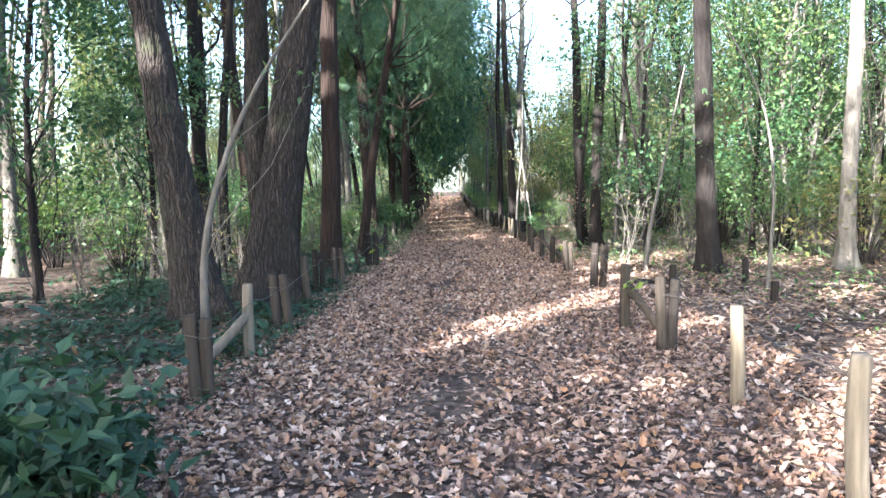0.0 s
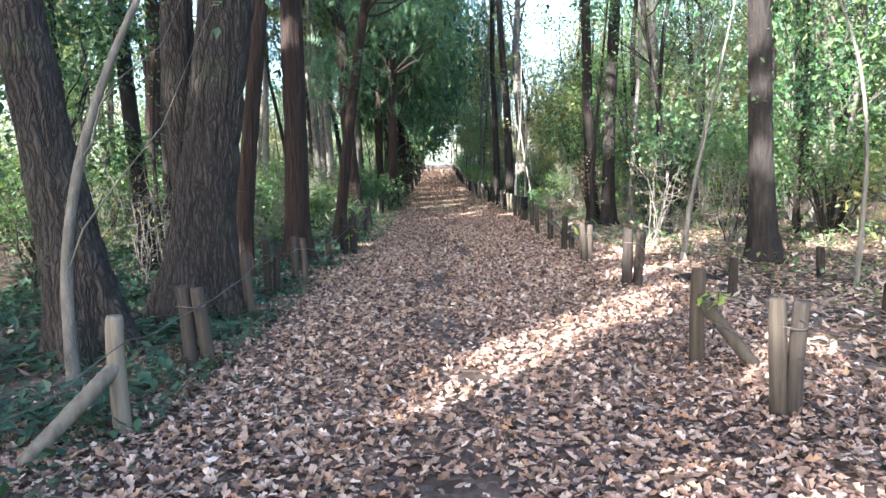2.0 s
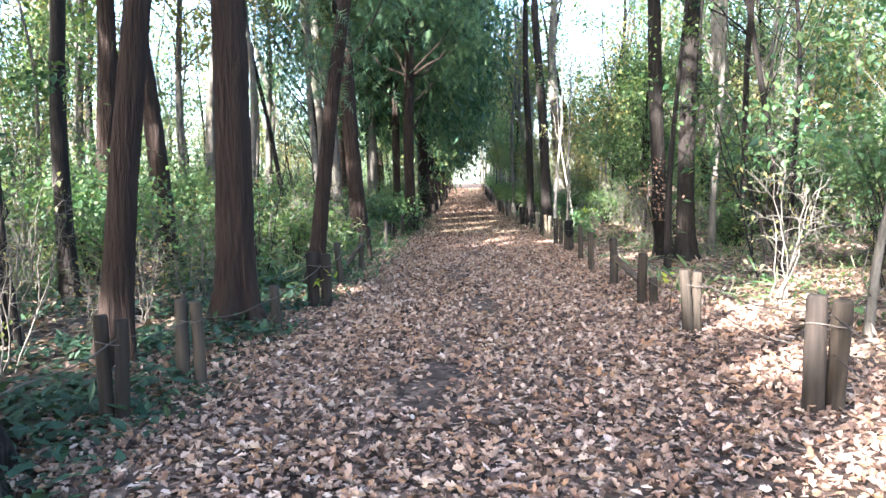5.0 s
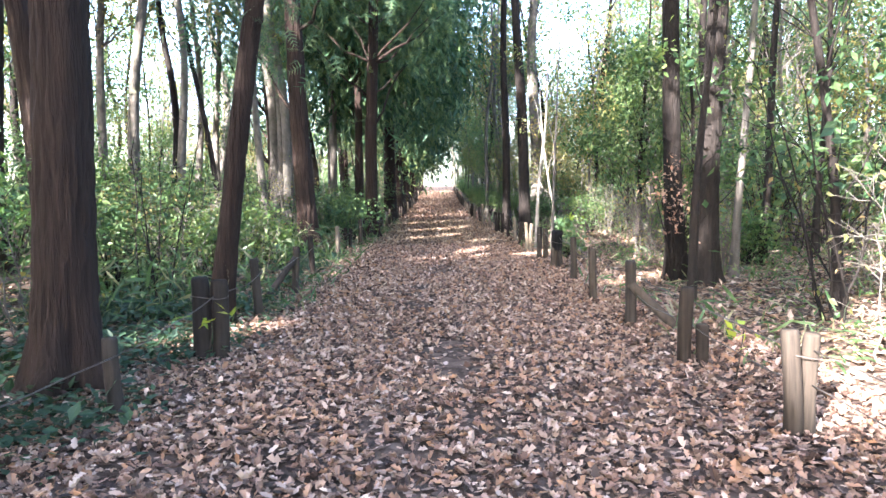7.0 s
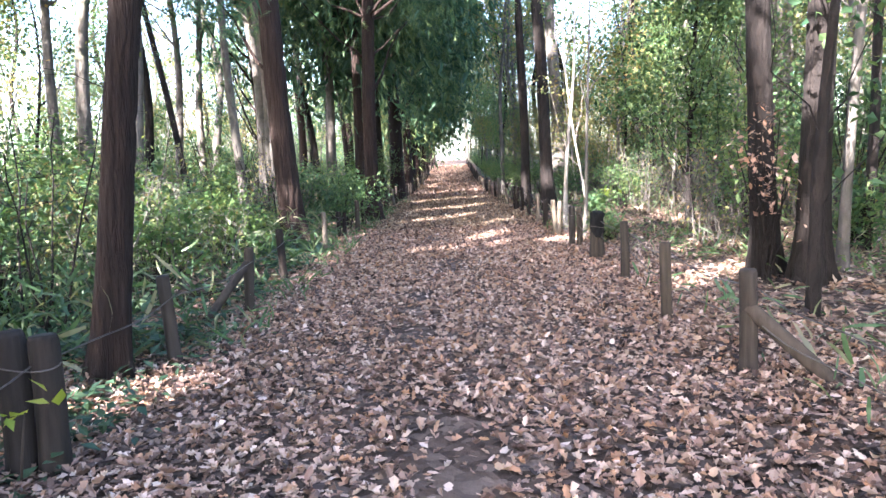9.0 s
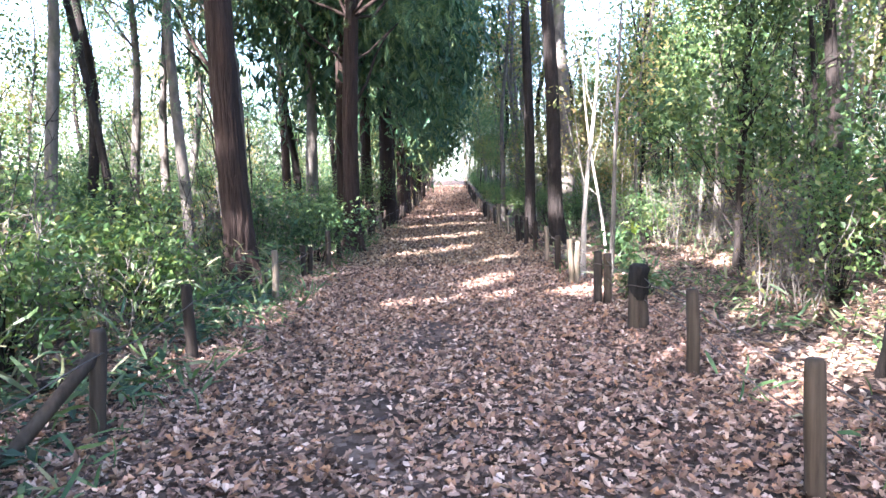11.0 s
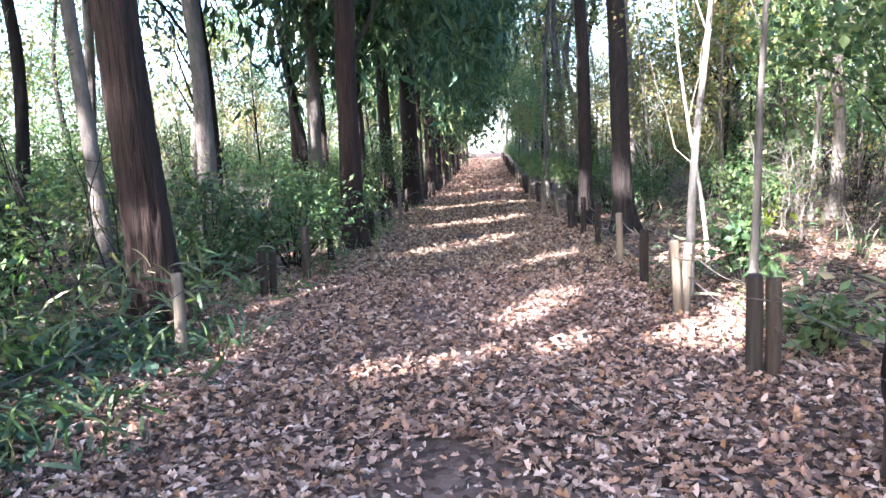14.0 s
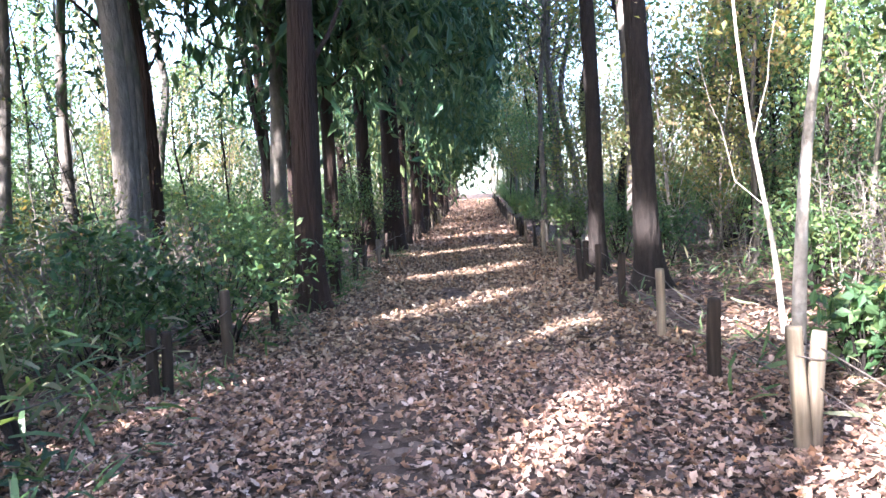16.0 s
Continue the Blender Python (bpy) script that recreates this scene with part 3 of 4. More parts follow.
def tree(name, x, y, lean, height, r, bark, label, crown=None, group="", wiggle=0.06, flare=1.5, trunk=None, second=None, gaps=True):
    """crown: (leaf shape, material, base height, radius, clumps, leaves per clump, leaf length, droop)"""
    base = Vector((x, y, gz(x, y)))
    root = thing(name, tuple(base), label, "tree", group)
    seed = x * 1.7 + y * 0.9
    axis = wander((0, 0), lean, height, wiggle, seed, 18)
    if trunk is None:
        zz = np.clip(axis[:, 2] / height, 0, 1)
        rr = r * (1 - 0.75 * zz) * (1 + (flare - 1) * np.exp(-np.maximum(axis[:, 2], 0) / 0.35))
        slim = name in ("woodland_tree", "young_tree")
        fine = np.linspace(0, 1, 22 if slim else 60) ** 1.6
        ax = np.stack([np.interp(fine, np.linspace(0, 1, 18), axis[:, k]) for k in range(3)], -1)
        rf = np.interp(fine, np.linspace(0, 1, 18), rr)
        rf = r * (1 - 0.75 * np.clip(ax[:, 2] / height, 0, 1)) * (1 + (flare - 1) * np.exp(-np.maximum(ax[:, 2], 0) / 0.3))
        if slim or y > 34:
            V, F = tube(ax, rf, 10, 0.05, seed)
            part("trunk", mesh("trunk", V, F, bark), root)
        else:
            part("trunk", bark_trunk("trunk", ax, rf, bark, 64, 150, r * 0.11, r * 0.3), root)
    else:
        part("trunk", trunk, root)
    if second is not None:
        part("stem", second, root, "second stem forking off low down")
    if crown:
        shape, material, zb, rad, nc, per, size, droop = crown
        u = rng.normal(size=(nc, 3))
        u /= np.linalg.norm(u, axis=1)[:, None]
        u *= rng.random((nc, 1)) ** 0.4
        zmid, half = (zb + height) / 2, (height - zb) / 2
        at = np.array([np.interp(zmid + v[2] * half, axis[:, 2], axis[:, k]) for v in u for k in (0, 1)]).reshape(-1, 2)
        taper = 1 - 0.45 * np.clip(u[:, 2:3], -0.2, 1)
        spots = np.concatenate([at + u[:, :2] * rad * taper, (zmid + u[:, 2] * half)[:, None]], 1)
        # clumps in the sun's way to the chosen strips are left out
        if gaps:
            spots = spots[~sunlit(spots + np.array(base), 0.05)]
        add_limbs(root, limbs_to(spots, axis, zb - 0.5, r * 0.28), bark, "limb", name not in ("woodland_tree", "young_tree") and y < 34)
        p = clumps(spots, per, rad * 0.24, 0.75 if droop < 0.4 else 1.1)
        # single leaves in the way of strips and flecks are cut out too
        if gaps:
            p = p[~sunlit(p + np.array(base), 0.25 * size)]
            p = p[~sunlit(p + np.array(base), 0.1, CUT_FLECKS)]
        V, F = leaves(shape, p, size * rng.uniform(0.6, 1.3, len(p)), droop)
        part("crown", mesh("crown", V, F, material, False), root)
    return root


CEDAR = lambda zb, rad, nc, per, size=0.22: (FROND, M_CEDARLEAF, zb, rad, nc, per, size * 1.35, 0.7)

# the two great oaks beside the path
zs = np.array([-0.2, 0.0, 0.4, 1.0, 2.0, 3.2, 4.5, 7, 10])
oak_a = bark_trunk("trunk", np.stack([-0.155 * zs - 0.03 * np.sin(zs), 0.02 * zs, zs], -1), [0.45, 0.39, 0.3, 0.24, 0.208, 0.19, 0.18, 0.15, 0.1], M_OAK, 120, 260, 0.03, 0.09)
tree("oak_tree", -3.0, 7.4, (-0.155, 0.02), 13, 0.24, M_OAK, "large leaning oak with deeply furrowed grey-brown bark", (BROAD, M_SHRUB, 6.5, 3.4, 20, 170, 0.12, 0.1), "oaks beside the path", 0.02, trunk=oak_a)
oak_b = bark_trunk("trunk", np.stack([0.15 * zs - 0.02 * np.sin(zs * 1.3), 0.03 * zs, zs], -1), [0.6, 0.52, 0.4, 0.32, 0.275, 0.255, 0.24, 0.2, 0.13], M_OAK, 140, 280, 0.035, 0.1)
zs2 = np.array([0.9, 1.6, 2.4, 3.2, 4.2, 6, 9])
oak_b2 = bark_trunk("stem", np.stack([-0.05 - 0.1 * np.minimum(zs2 - 0.9, 1.4) + 0.03 * (zs2 - 0.9), 0.25 + 0.03 * zs2, zs2], -1), [0.17, 0.185, 0.17, 0.16, 0.15, 0.12, 0.08], M_OAK, 80, 160, 0.018, 0.05)
tree("oak_tree", -2.66, 8.75, (0.13, 0.03), 14, 0.3, M_OAK, "massive forked oak with deeply furrowed bark and spreading roots", (BROAD, M_SHRUB, 7, 3.6, 22, 170, 0.12, 0.1), "oaks beside the path", 0.02, trunk=oak_b, second=oak_b2)

# conifers with stringy red bark along the path
WORDS = "tall conifer with stringy red-brown bark and drooping dark sprays"
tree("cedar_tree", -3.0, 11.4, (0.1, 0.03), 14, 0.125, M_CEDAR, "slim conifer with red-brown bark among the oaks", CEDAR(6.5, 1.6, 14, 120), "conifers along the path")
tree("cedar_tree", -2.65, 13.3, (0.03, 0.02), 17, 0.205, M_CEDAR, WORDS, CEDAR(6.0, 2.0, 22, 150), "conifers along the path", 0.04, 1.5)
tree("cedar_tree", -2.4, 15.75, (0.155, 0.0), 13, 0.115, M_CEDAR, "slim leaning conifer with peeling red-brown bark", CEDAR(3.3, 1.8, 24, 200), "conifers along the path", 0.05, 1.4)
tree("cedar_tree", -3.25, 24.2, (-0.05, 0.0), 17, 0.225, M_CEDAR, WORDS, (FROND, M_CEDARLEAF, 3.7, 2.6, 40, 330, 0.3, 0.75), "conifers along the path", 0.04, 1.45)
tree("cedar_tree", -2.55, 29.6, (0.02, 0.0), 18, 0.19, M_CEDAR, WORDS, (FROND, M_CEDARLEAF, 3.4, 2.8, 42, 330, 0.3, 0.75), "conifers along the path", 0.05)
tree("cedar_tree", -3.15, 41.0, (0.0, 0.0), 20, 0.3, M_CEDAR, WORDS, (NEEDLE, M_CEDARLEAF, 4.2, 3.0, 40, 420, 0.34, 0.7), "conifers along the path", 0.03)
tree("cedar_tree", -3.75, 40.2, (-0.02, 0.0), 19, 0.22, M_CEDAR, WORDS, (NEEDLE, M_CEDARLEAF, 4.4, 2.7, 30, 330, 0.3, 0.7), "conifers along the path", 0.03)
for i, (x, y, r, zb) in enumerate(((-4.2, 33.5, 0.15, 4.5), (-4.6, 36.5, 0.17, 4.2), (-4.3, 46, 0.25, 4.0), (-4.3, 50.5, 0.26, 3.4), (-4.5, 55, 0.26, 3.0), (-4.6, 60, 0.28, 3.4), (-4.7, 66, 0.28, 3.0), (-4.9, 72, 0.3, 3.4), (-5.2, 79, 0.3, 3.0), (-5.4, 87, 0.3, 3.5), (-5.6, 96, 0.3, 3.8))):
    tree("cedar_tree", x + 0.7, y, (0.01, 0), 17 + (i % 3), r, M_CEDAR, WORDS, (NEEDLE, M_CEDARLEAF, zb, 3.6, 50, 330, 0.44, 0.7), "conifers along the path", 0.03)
for i, (x, y, r) in enumerate(((-6.4, 33, 0.17), (-5.4, 38.5, 0.15), (-7.6, 43, 0.2), (-6.6, 50, 0.2))):
    tree("cedar_tree", x, y, (0.01 * (i % 3 - 1), 0), 14 + (i % 4), r, M_CEDAR, "conifer with dark drooping sprays back in the wood", (NEEDLE, M_CEDARLEAF, 3.2 + 0.5 * (i % 3), 2.1, 34, 170, 0.26, 0.7), "conifers along the path", 0.06)
tree("cedar_tree", -5.9, 18.7, (-0.06, 0), 15, 0.19, M_CEDAR, "leaning conifer back from the path", CEDAR(6.0, 2.0, 18, 130), "conifers along the path", 0.06)
tree("cedar_tree", -8.3, 20.9, (0.04, 0), 16, 0.24, M_CEDAR, "tall conifer standing back in the wood", CEDAR(6.0, 2.2, 18, 130), "conifers along the path", 0.05)

# dark straight trunks on the sunny side
BROADC = lambda m, zb, rad, nc, per, size=0.13: (BROAD, m, zb, rad, nc, per, size, 0.1)
SUNNY = "straight dark-barked tree dappled with sunlight"
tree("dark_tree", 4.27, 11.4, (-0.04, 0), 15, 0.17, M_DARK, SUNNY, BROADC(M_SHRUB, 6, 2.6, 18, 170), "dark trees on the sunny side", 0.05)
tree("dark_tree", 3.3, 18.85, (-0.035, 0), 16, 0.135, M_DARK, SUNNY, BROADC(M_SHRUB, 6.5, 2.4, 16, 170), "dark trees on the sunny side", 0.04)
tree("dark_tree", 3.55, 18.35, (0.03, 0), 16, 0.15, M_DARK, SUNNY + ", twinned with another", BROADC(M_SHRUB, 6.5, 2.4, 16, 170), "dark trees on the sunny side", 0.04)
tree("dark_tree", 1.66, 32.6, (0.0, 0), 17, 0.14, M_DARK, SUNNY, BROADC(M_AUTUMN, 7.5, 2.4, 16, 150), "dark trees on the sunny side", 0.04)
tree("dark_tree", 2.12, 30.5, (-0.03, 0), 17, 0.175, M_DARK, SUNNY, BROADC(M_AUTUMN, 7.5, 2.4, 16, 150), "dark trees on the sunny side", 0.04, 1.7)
tree("grey_tree", 3.1, 36.5, (-0.01, 0), 17, 0.26, M_GREY, "thick grey trunk behind the fence", BROADC(M_AUTUMN, 8, 2.6, 16, 150), "", 0.08)
tree("grey_tree", 7.2, 12.6, (0.02, 0), 14, 0.15, M_GREY, "pale grey trunk in sunlight at the wood's edge", BROADC(M_SHRUB, 6, 2.2, 14, 140), "", 0.06)
tree("grey_tree", 7.3, 28, (-0.02, 0), 15, 0.28, M_GREY, "thick grey trunk deep in the wood", BROADC(M_SHRUB, 6, 2.4, 14, 140), "", 0.06)


def sapling(x, y, points, r, bark, label, sprigs=(), leaf=M_SHRUB, size=0.09, per=60, spread=0.22):
    """A thin young stem bent through points, with a few twigs and clumps of leaves."""
    root = thing("sapling", (x, y, gz(x, y)), label, "sapling", "young stems beside the path")
    P = np.asarray(points, float)
    t = np.linspace(0, 1, 40)
    key = np.linspace(0, 1, len(P))
    Q = np.stack([np.interp(t, key, P[:, k]) for k in range(3)], -1)
    for _ in range(25):
        Q[1:-1] = 0.25 * Q[:-2] + 0.5 * Q[1:-1] + 0.25 * Q[2:]
    V, F = tube(Q, r * np.linspace(1.15, 0.3, 40), 10, 0.08, x)
    part("stem", mesh("stem", V, F, bark), root)
    if sprigs:
        spots = np.array(sprigs, float)
        add_limbs(root, limbs_to(spots, Q, 0.3, r * 0.24), bark, "twig", True)
        V, F = leaves(BROAD, clumps(spots, per, spread, 0.55), size * rng.uniform(0.6, 1.3, per * len(spots)), 0.15, 0.3)
        part("foliage", mesh("foliage", V, F, leaf, False), root)


sapling(-2.56, 6.22, [(0, 0, -0.1), (0, 0, 0.55), (0.02, 0, 1.1), (0.2, 0, 1.75), (0.5, 0, 2.4), (0.75, 0.05, 2.85), (1.2, 0.1, 3.5)], 0.042, M_GREY, "pale bent sapling arching over beside an oak", [(0.9, 0.2, 2.75), (1.2, 0, 2.7)], per=8)
sapling(4.43, 9.4, [(0, 0, -0.1), (0.06, 0, 0.8), (0.1, 0, 1.5), (0, 0, 2.5), (-0.3, 0, 3.2), (-0.7, 0, 3.9)], 0.026, M_GREY, "thin pale sapling with bright green leaves", [(0.5, 0.1, 1.2), (0.7, 0.2, 1.7), (-0.4, 0.1, 1.8), (0.3, -0.2, 2.4), (-0.5, 0, 2.8)])
sapling(3.25, 11.7, [(0, 0, -0.1), (0.06, 0, 0.6), (0.18, 0, 1.2), (0.4, 0, 2.2), (0.7, 0, 3.6)], 0.038, M_GREY, "pale young tree leaning among bright leaves", [(0.6, 0.1, 1.7), (-0.3, 0.2, 1.6), (0.9, -0.2, 2.3), (0.1, 0.2, 2.7), (1.1, 0.3, 1.4)], per=120)
sapling(1.86, 24.75, [(0, 0, -0.1), (0.02, 0, 0.7), (0.06, 0, 1.5), (0.17, 0, 2.3), (0.28, 0.1, 3.2), (0.3, 0.1, 5)], 0.042, M_PALE, "slender white-barked young tree in sunlight", [(-0.3, 0.2, 4.5), (0.7, 0.2, 4.3), (0.3, 0.0, 4.9)], M_AUTUMN, per=50)
sapling(2.05, 23.55, [(0, 0, -0.1), (0.05, 0, 0.8), (0.07, 0, 1.8), (0.12, 0, 2.8), (0.2, 0, 4.5)], 0.036, M_GREY, "thin grey sapling beside the fence", [(0.5, 0.2, 3.4), (-0.3, 0.1, 4.0)], M_SHRUB, per=60)
sapling(2.9, 16.9, [(0, 0, -0.1), (0.02, 0, 1.0), (0.08, 0, 2.0), (0.25, 0, 3.4), (0.4, 0, 5)], 0.055, M_DARK, "dark slender stem with bright leaves above", [(-0.5, 0, 2.9), (0.6, 0.2, 2.7), (0.2, -0.3, 3.6), (0.9, 0.1, 1.9)], per=110)
sapling(2.65, 27.0, [(0, 0, -0.1), (-0.08, 0, 0.8), (-0.25, 0, 1.7), (-0.4, 0, 2.8), (-0.45, 0, 4)], 0.026, M_PALE, "pale twisting sapling behind the fence", [(-0.8, 0, 3.0), (0.1, 0.2, 3.3)], M_AUTUMN, per=50)
sapling(-4.4, 12.2, [(0, 0, -0.1), (-0.1, 0, 1.2), (-0.05, 0, 2.5), (0.2, 0, 4.2)], 0.035, M_DARK, "thin dark sapling with glossy leaves", [(-0.4, 0, 2.0), (0.4, 0.2, 2.6), (-0.5, 0.3, 3.0), (0.2, -0.2, 3.5)], M_DARKLEAF, per=120)
sapling(-4.6, 5.4, [(0, 0, -0.1), (0.1, 0, 0.8), (-0.1, 0, 1.8), (-0.1, 0, 3.0)], 0.03, M_DARK, "leafy dark sapling near the oaks", [(0.2, 0, 1.3), (-0.4, 0.2, 1.7), (0.3, 0.1, 2.2), (-0.5, -0.2, 2.6), (0.2, 0.2, 2.9)], M_DARKLEAF, per=140)

def scatter(n, xr, yr, clear, spacing, taken):
    out = []
    for _ in range(n * 12):
        x, y = float(rng.uniform(*xr)), float(rng.uniform(*yr))
        if abs(x - float(mid_line(y))) < clear or any((x - a) ** 2 + (y - b) ** 2 < spacing ** 2 for a, b in taken):
            continue
        taken.append((x, y))
        out.append((x, y))
        if len(out) == n:
            break
    return out


def stem_shades(x, y, top=7.0, grow=-0.05):
    """True where a stem would throw its shadow along a strip meant to be lit."""
    return sunlit(np.array([(x, y, z) for z in np.arange(0.5, top, 0.5)]), grow).sum() > 2


# tall trees added towards the sun, many out of view: their crowns shade the path
n_tree = 0
for ty in np.arange(-2, 51, 2.8):
    for tx in (-2.3, -0.3, 1.8, 4.4, 7.6):
        h = float(rng.uniform(10.0, 15.5))
        reach = h * math.cos(SUN_EL) / math.sin(SUN_EL)
        # shifted about so the trunk keeps off the strips to be lit
        for _ in range(8):
            x = tx + math.sin(SUN_AZ) * reach + float(rng.normal() * 0.7) - 0.05 * ty
            y = ty + math.cos(SUN_AZ) * reach + float(rng.normal() * 0.7)
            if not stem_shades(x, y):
                break
        if x > -5.0 - 0.03 * max(y, 0):
            continue
        material = (M_SHRUB, M_AUTUMN, M_SHRUB, M_AUTUMN)[n_tree % 4]
        bark = (M_DARK, M_GREY, M_GREY)[n_tree % 3]
        tree("woodland_tree", x, y, (float(rng.normal() * 0.03), float(rng.normal() * 0.03)), h + 2.6, float(rng.uniform(0.07, 0.17)), bark,
             "slender woodland tree, one of many added to shade the path", (SIMPLE, material, h - 3.0, 2.2, 17, 230, 0.22, 0.1), "tall trees of the shady wood", 0.15)
        n_tree += 1

for x, y in scatter(92, (5.6, 22), (9, 50), 5.4, 1.6, [(7.2, 12.6), (7.3, 28), (6.9, 14.8), (6.8, 24)]):
    tree("woodland_tree", x, y, (float(rng.normal() * 0.03), 0.0), float(rng.uniform(9, 14)), float(rng.uniform(0.06, 0.18)), (M_DARK, M_GREY)[n_tree % 2],
         "woodland tree with green leaves in the sunny wood", (SIMPLE, (M_SHRUB, M_DARKLEAF, M_AUTUMN if x > 12 else M_DARKLEAF)[n_tree % 3], 1.8 + n_tree % 4, 2.0, 22, 140, 0.11, 0.1), "trees of the sunny wood", 0.18)
    n_tree += 1

# single trunks that stand out behind the stakes
for x, y, r, bark, lean in ((-4.8, 12.5, 0.14, M_DARK, -0.03), (-5.1, 14.2, 0.11, M_DARK, 0.03), (-8.8, 26, 0.13, M_GREY, 0.02), (-5.3, 24.6, 0.07, M_DARK, -0.12), (-4.6, 25.6, 0.1, M_GREY, -0.04),
                            (-5.4, 30.4, 0.15, M_GREY, -0.03), (-8.7, 34, 0.14, M_GREY, 0.02), (-5.9, 31.5, 0.2, M_GREY, -0.03), (-4.9, 29.4, 0.17, M_GREY, -0.06), (-4.7, 35.3, 0.2, M_GREY, -0.02),
                            (4.23, 19.1, 0.06, M_GREY, 0.05), (5.2, 20.5, 0.07, M_DARK, 0.08), (1.3, 42, 0.1, M_GREY, 0.03), (2.2, 46, 0.14, M_GREY, -0.03), (6.0, 25.5, 0.12, M_DARK, 0.0)):
    tree("woodland_tree", x, y, (lean, 0.01), 12.5, r, bark, "bare upright trunk standing back from the stakes", (SIMPLE, M_AUTUMN, 5.2, 1.8, 13, 110, 0.14, 0.1), "single trunks behind the stakes", 0.1)

# the wood on the other side, and far ahead
kinds = []
for i, (bark, leaf, r, h) in enumerate(((M_GREY, M_AUTUMN, 0.11, 13), (M_DARK, M_SHRUB, 0.14, 14), (M_GREY, M_SHRUB, 0.08, 11), (M_DARK, M_AUTUMN, 0.17, 15), (M_GREY, M_AUTUMN, 0.2, 15))):
    kinds.append(tree("woodland_tree", -14 - 3 * i, 30 + 4 * i, (0.02 * (i - 2), 0.01), h, r, bark, "woodland tree with thinning yellow-green leaves", (SIMPLE, leaf, 5.0 + 0.6 * (i % 3), 2.2, 14, 120, 0.17, 0.1), "trees of the shady wood", 0.22, gaps=False))


taken = [(-3, 7.4), (-2.6, 8.7), (-5.9, 18.7), (-8.3, 20.9)]
spots = scatter(30, (-30, -5.5), (16, 75), 5.0, 2.4, taken) + scatter(26, (5, 30), (48, 95), 4.5, 2.6, taken) + scatter(10, (4, 28), (-14, -3), 3.5, 3.0, taken)
spots += [(float(mid_line(y)) + float(rng.uniform(2.9, 5.5)), float(y)) for y in np.arange(42, 122, 3.0)]
spots += [(float(mid_line(y)) + side * 2.4, float(y)) for y in (112, 118, 124) for side in (-1, 1)]
for i, (x, y) in enumerate(spots):
    s = float(rng.uniform(0.8, 1.25))
    copy_thing(kinds[i % 5], pose(x, y, gz(x, y), 0, 0, float(rng.uniform(0, 360))) @ Matrix.Scale(s, 4))

# young trees that fill the wood between the ground and the crowns
young = []
for i, (leaf, bark, h, zb, rad) in enumerate(((M_SHRUB, M_GREY, 6.0, 1.2, 1.3), (M_AUTUMN, M_GREY, 7.0, 1.6, 1.5), (M_SHRUB, M_DARK, 8.0, 2.0, 1.7), (M_DARKLEAF, M_DARK, 6.5, 0.8, 1.3), (M_AUTUMN, M_PALE, 5.0, 1.4, 1.2))):
    young.append(tree("young_tree", -11 - 2 * i, 22 + 3 * i, (0.04 * (i - 2), 0.02), h, 0.05, bark, "thin young woodland tree leafy from low down", (SIMPLE, leaf, zb, rad, 22, 100, 0.105, 0.1), "young trees of the wood", 0.18, gaps=False))
young.append(tree("young_tree", -12.5, 40, (0.06, 0.02), 7.5, 0.045, M_PALE, "pale young tree with bare twigs and few leaves", (SIMPLE, M_AUTUMN, 1.0, 1.6, 34, 7, 0.12, 0.1), "young trees of the wood", 0.25, gaps=False))
young.append(tree("young_tree", -14.5, 44, (-0.1, 0.02), 6.0, 0.035, M_GREY, "crooked young tree with bare twigs and few leaves", (SIMPLE, M_SHRUB, 0.8, 1.3, 30, 10, 0.11, 0.1), "young trees of the wood", 0.3, gaps=False))
spots = scatter(95, (-22, -4.8), (11, 66), 4.4, 1.4, taken) + scatter(80, (4.6, 24), (13, 72), 4.4, 1.5, taken)
spots += [(float(mid_line(y)) + float(rng.uniform(2.8, 5.0)), float(y)) for y in np.arange(40, 104, 2.1)]
spots += scatter(22, (3.4, 7), (13, 40), 4.2, 1.2, taken)
spots += [(float(mid_line(y)) - float(rng.uniform(3.0, 5.0)), float(y)) for y in np.arange(44, 104, 4.0)]
for i, (x, y) in enumerate(spots):
    s = float(rng.uniform(0.75, 1.3))
    # no young tree where it would shade a strip meant to be lit
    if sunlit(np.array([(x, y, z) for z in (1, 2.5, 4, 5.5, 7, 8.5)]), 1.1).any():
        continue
    copy_thing(young[int(rng.integers(7 if abs(x) > 7 else 5))], pose(x, y, gz(x, y), 0, 0, float(rng.uniform(0, 360))) @ Matrix.Scale(s, 4))

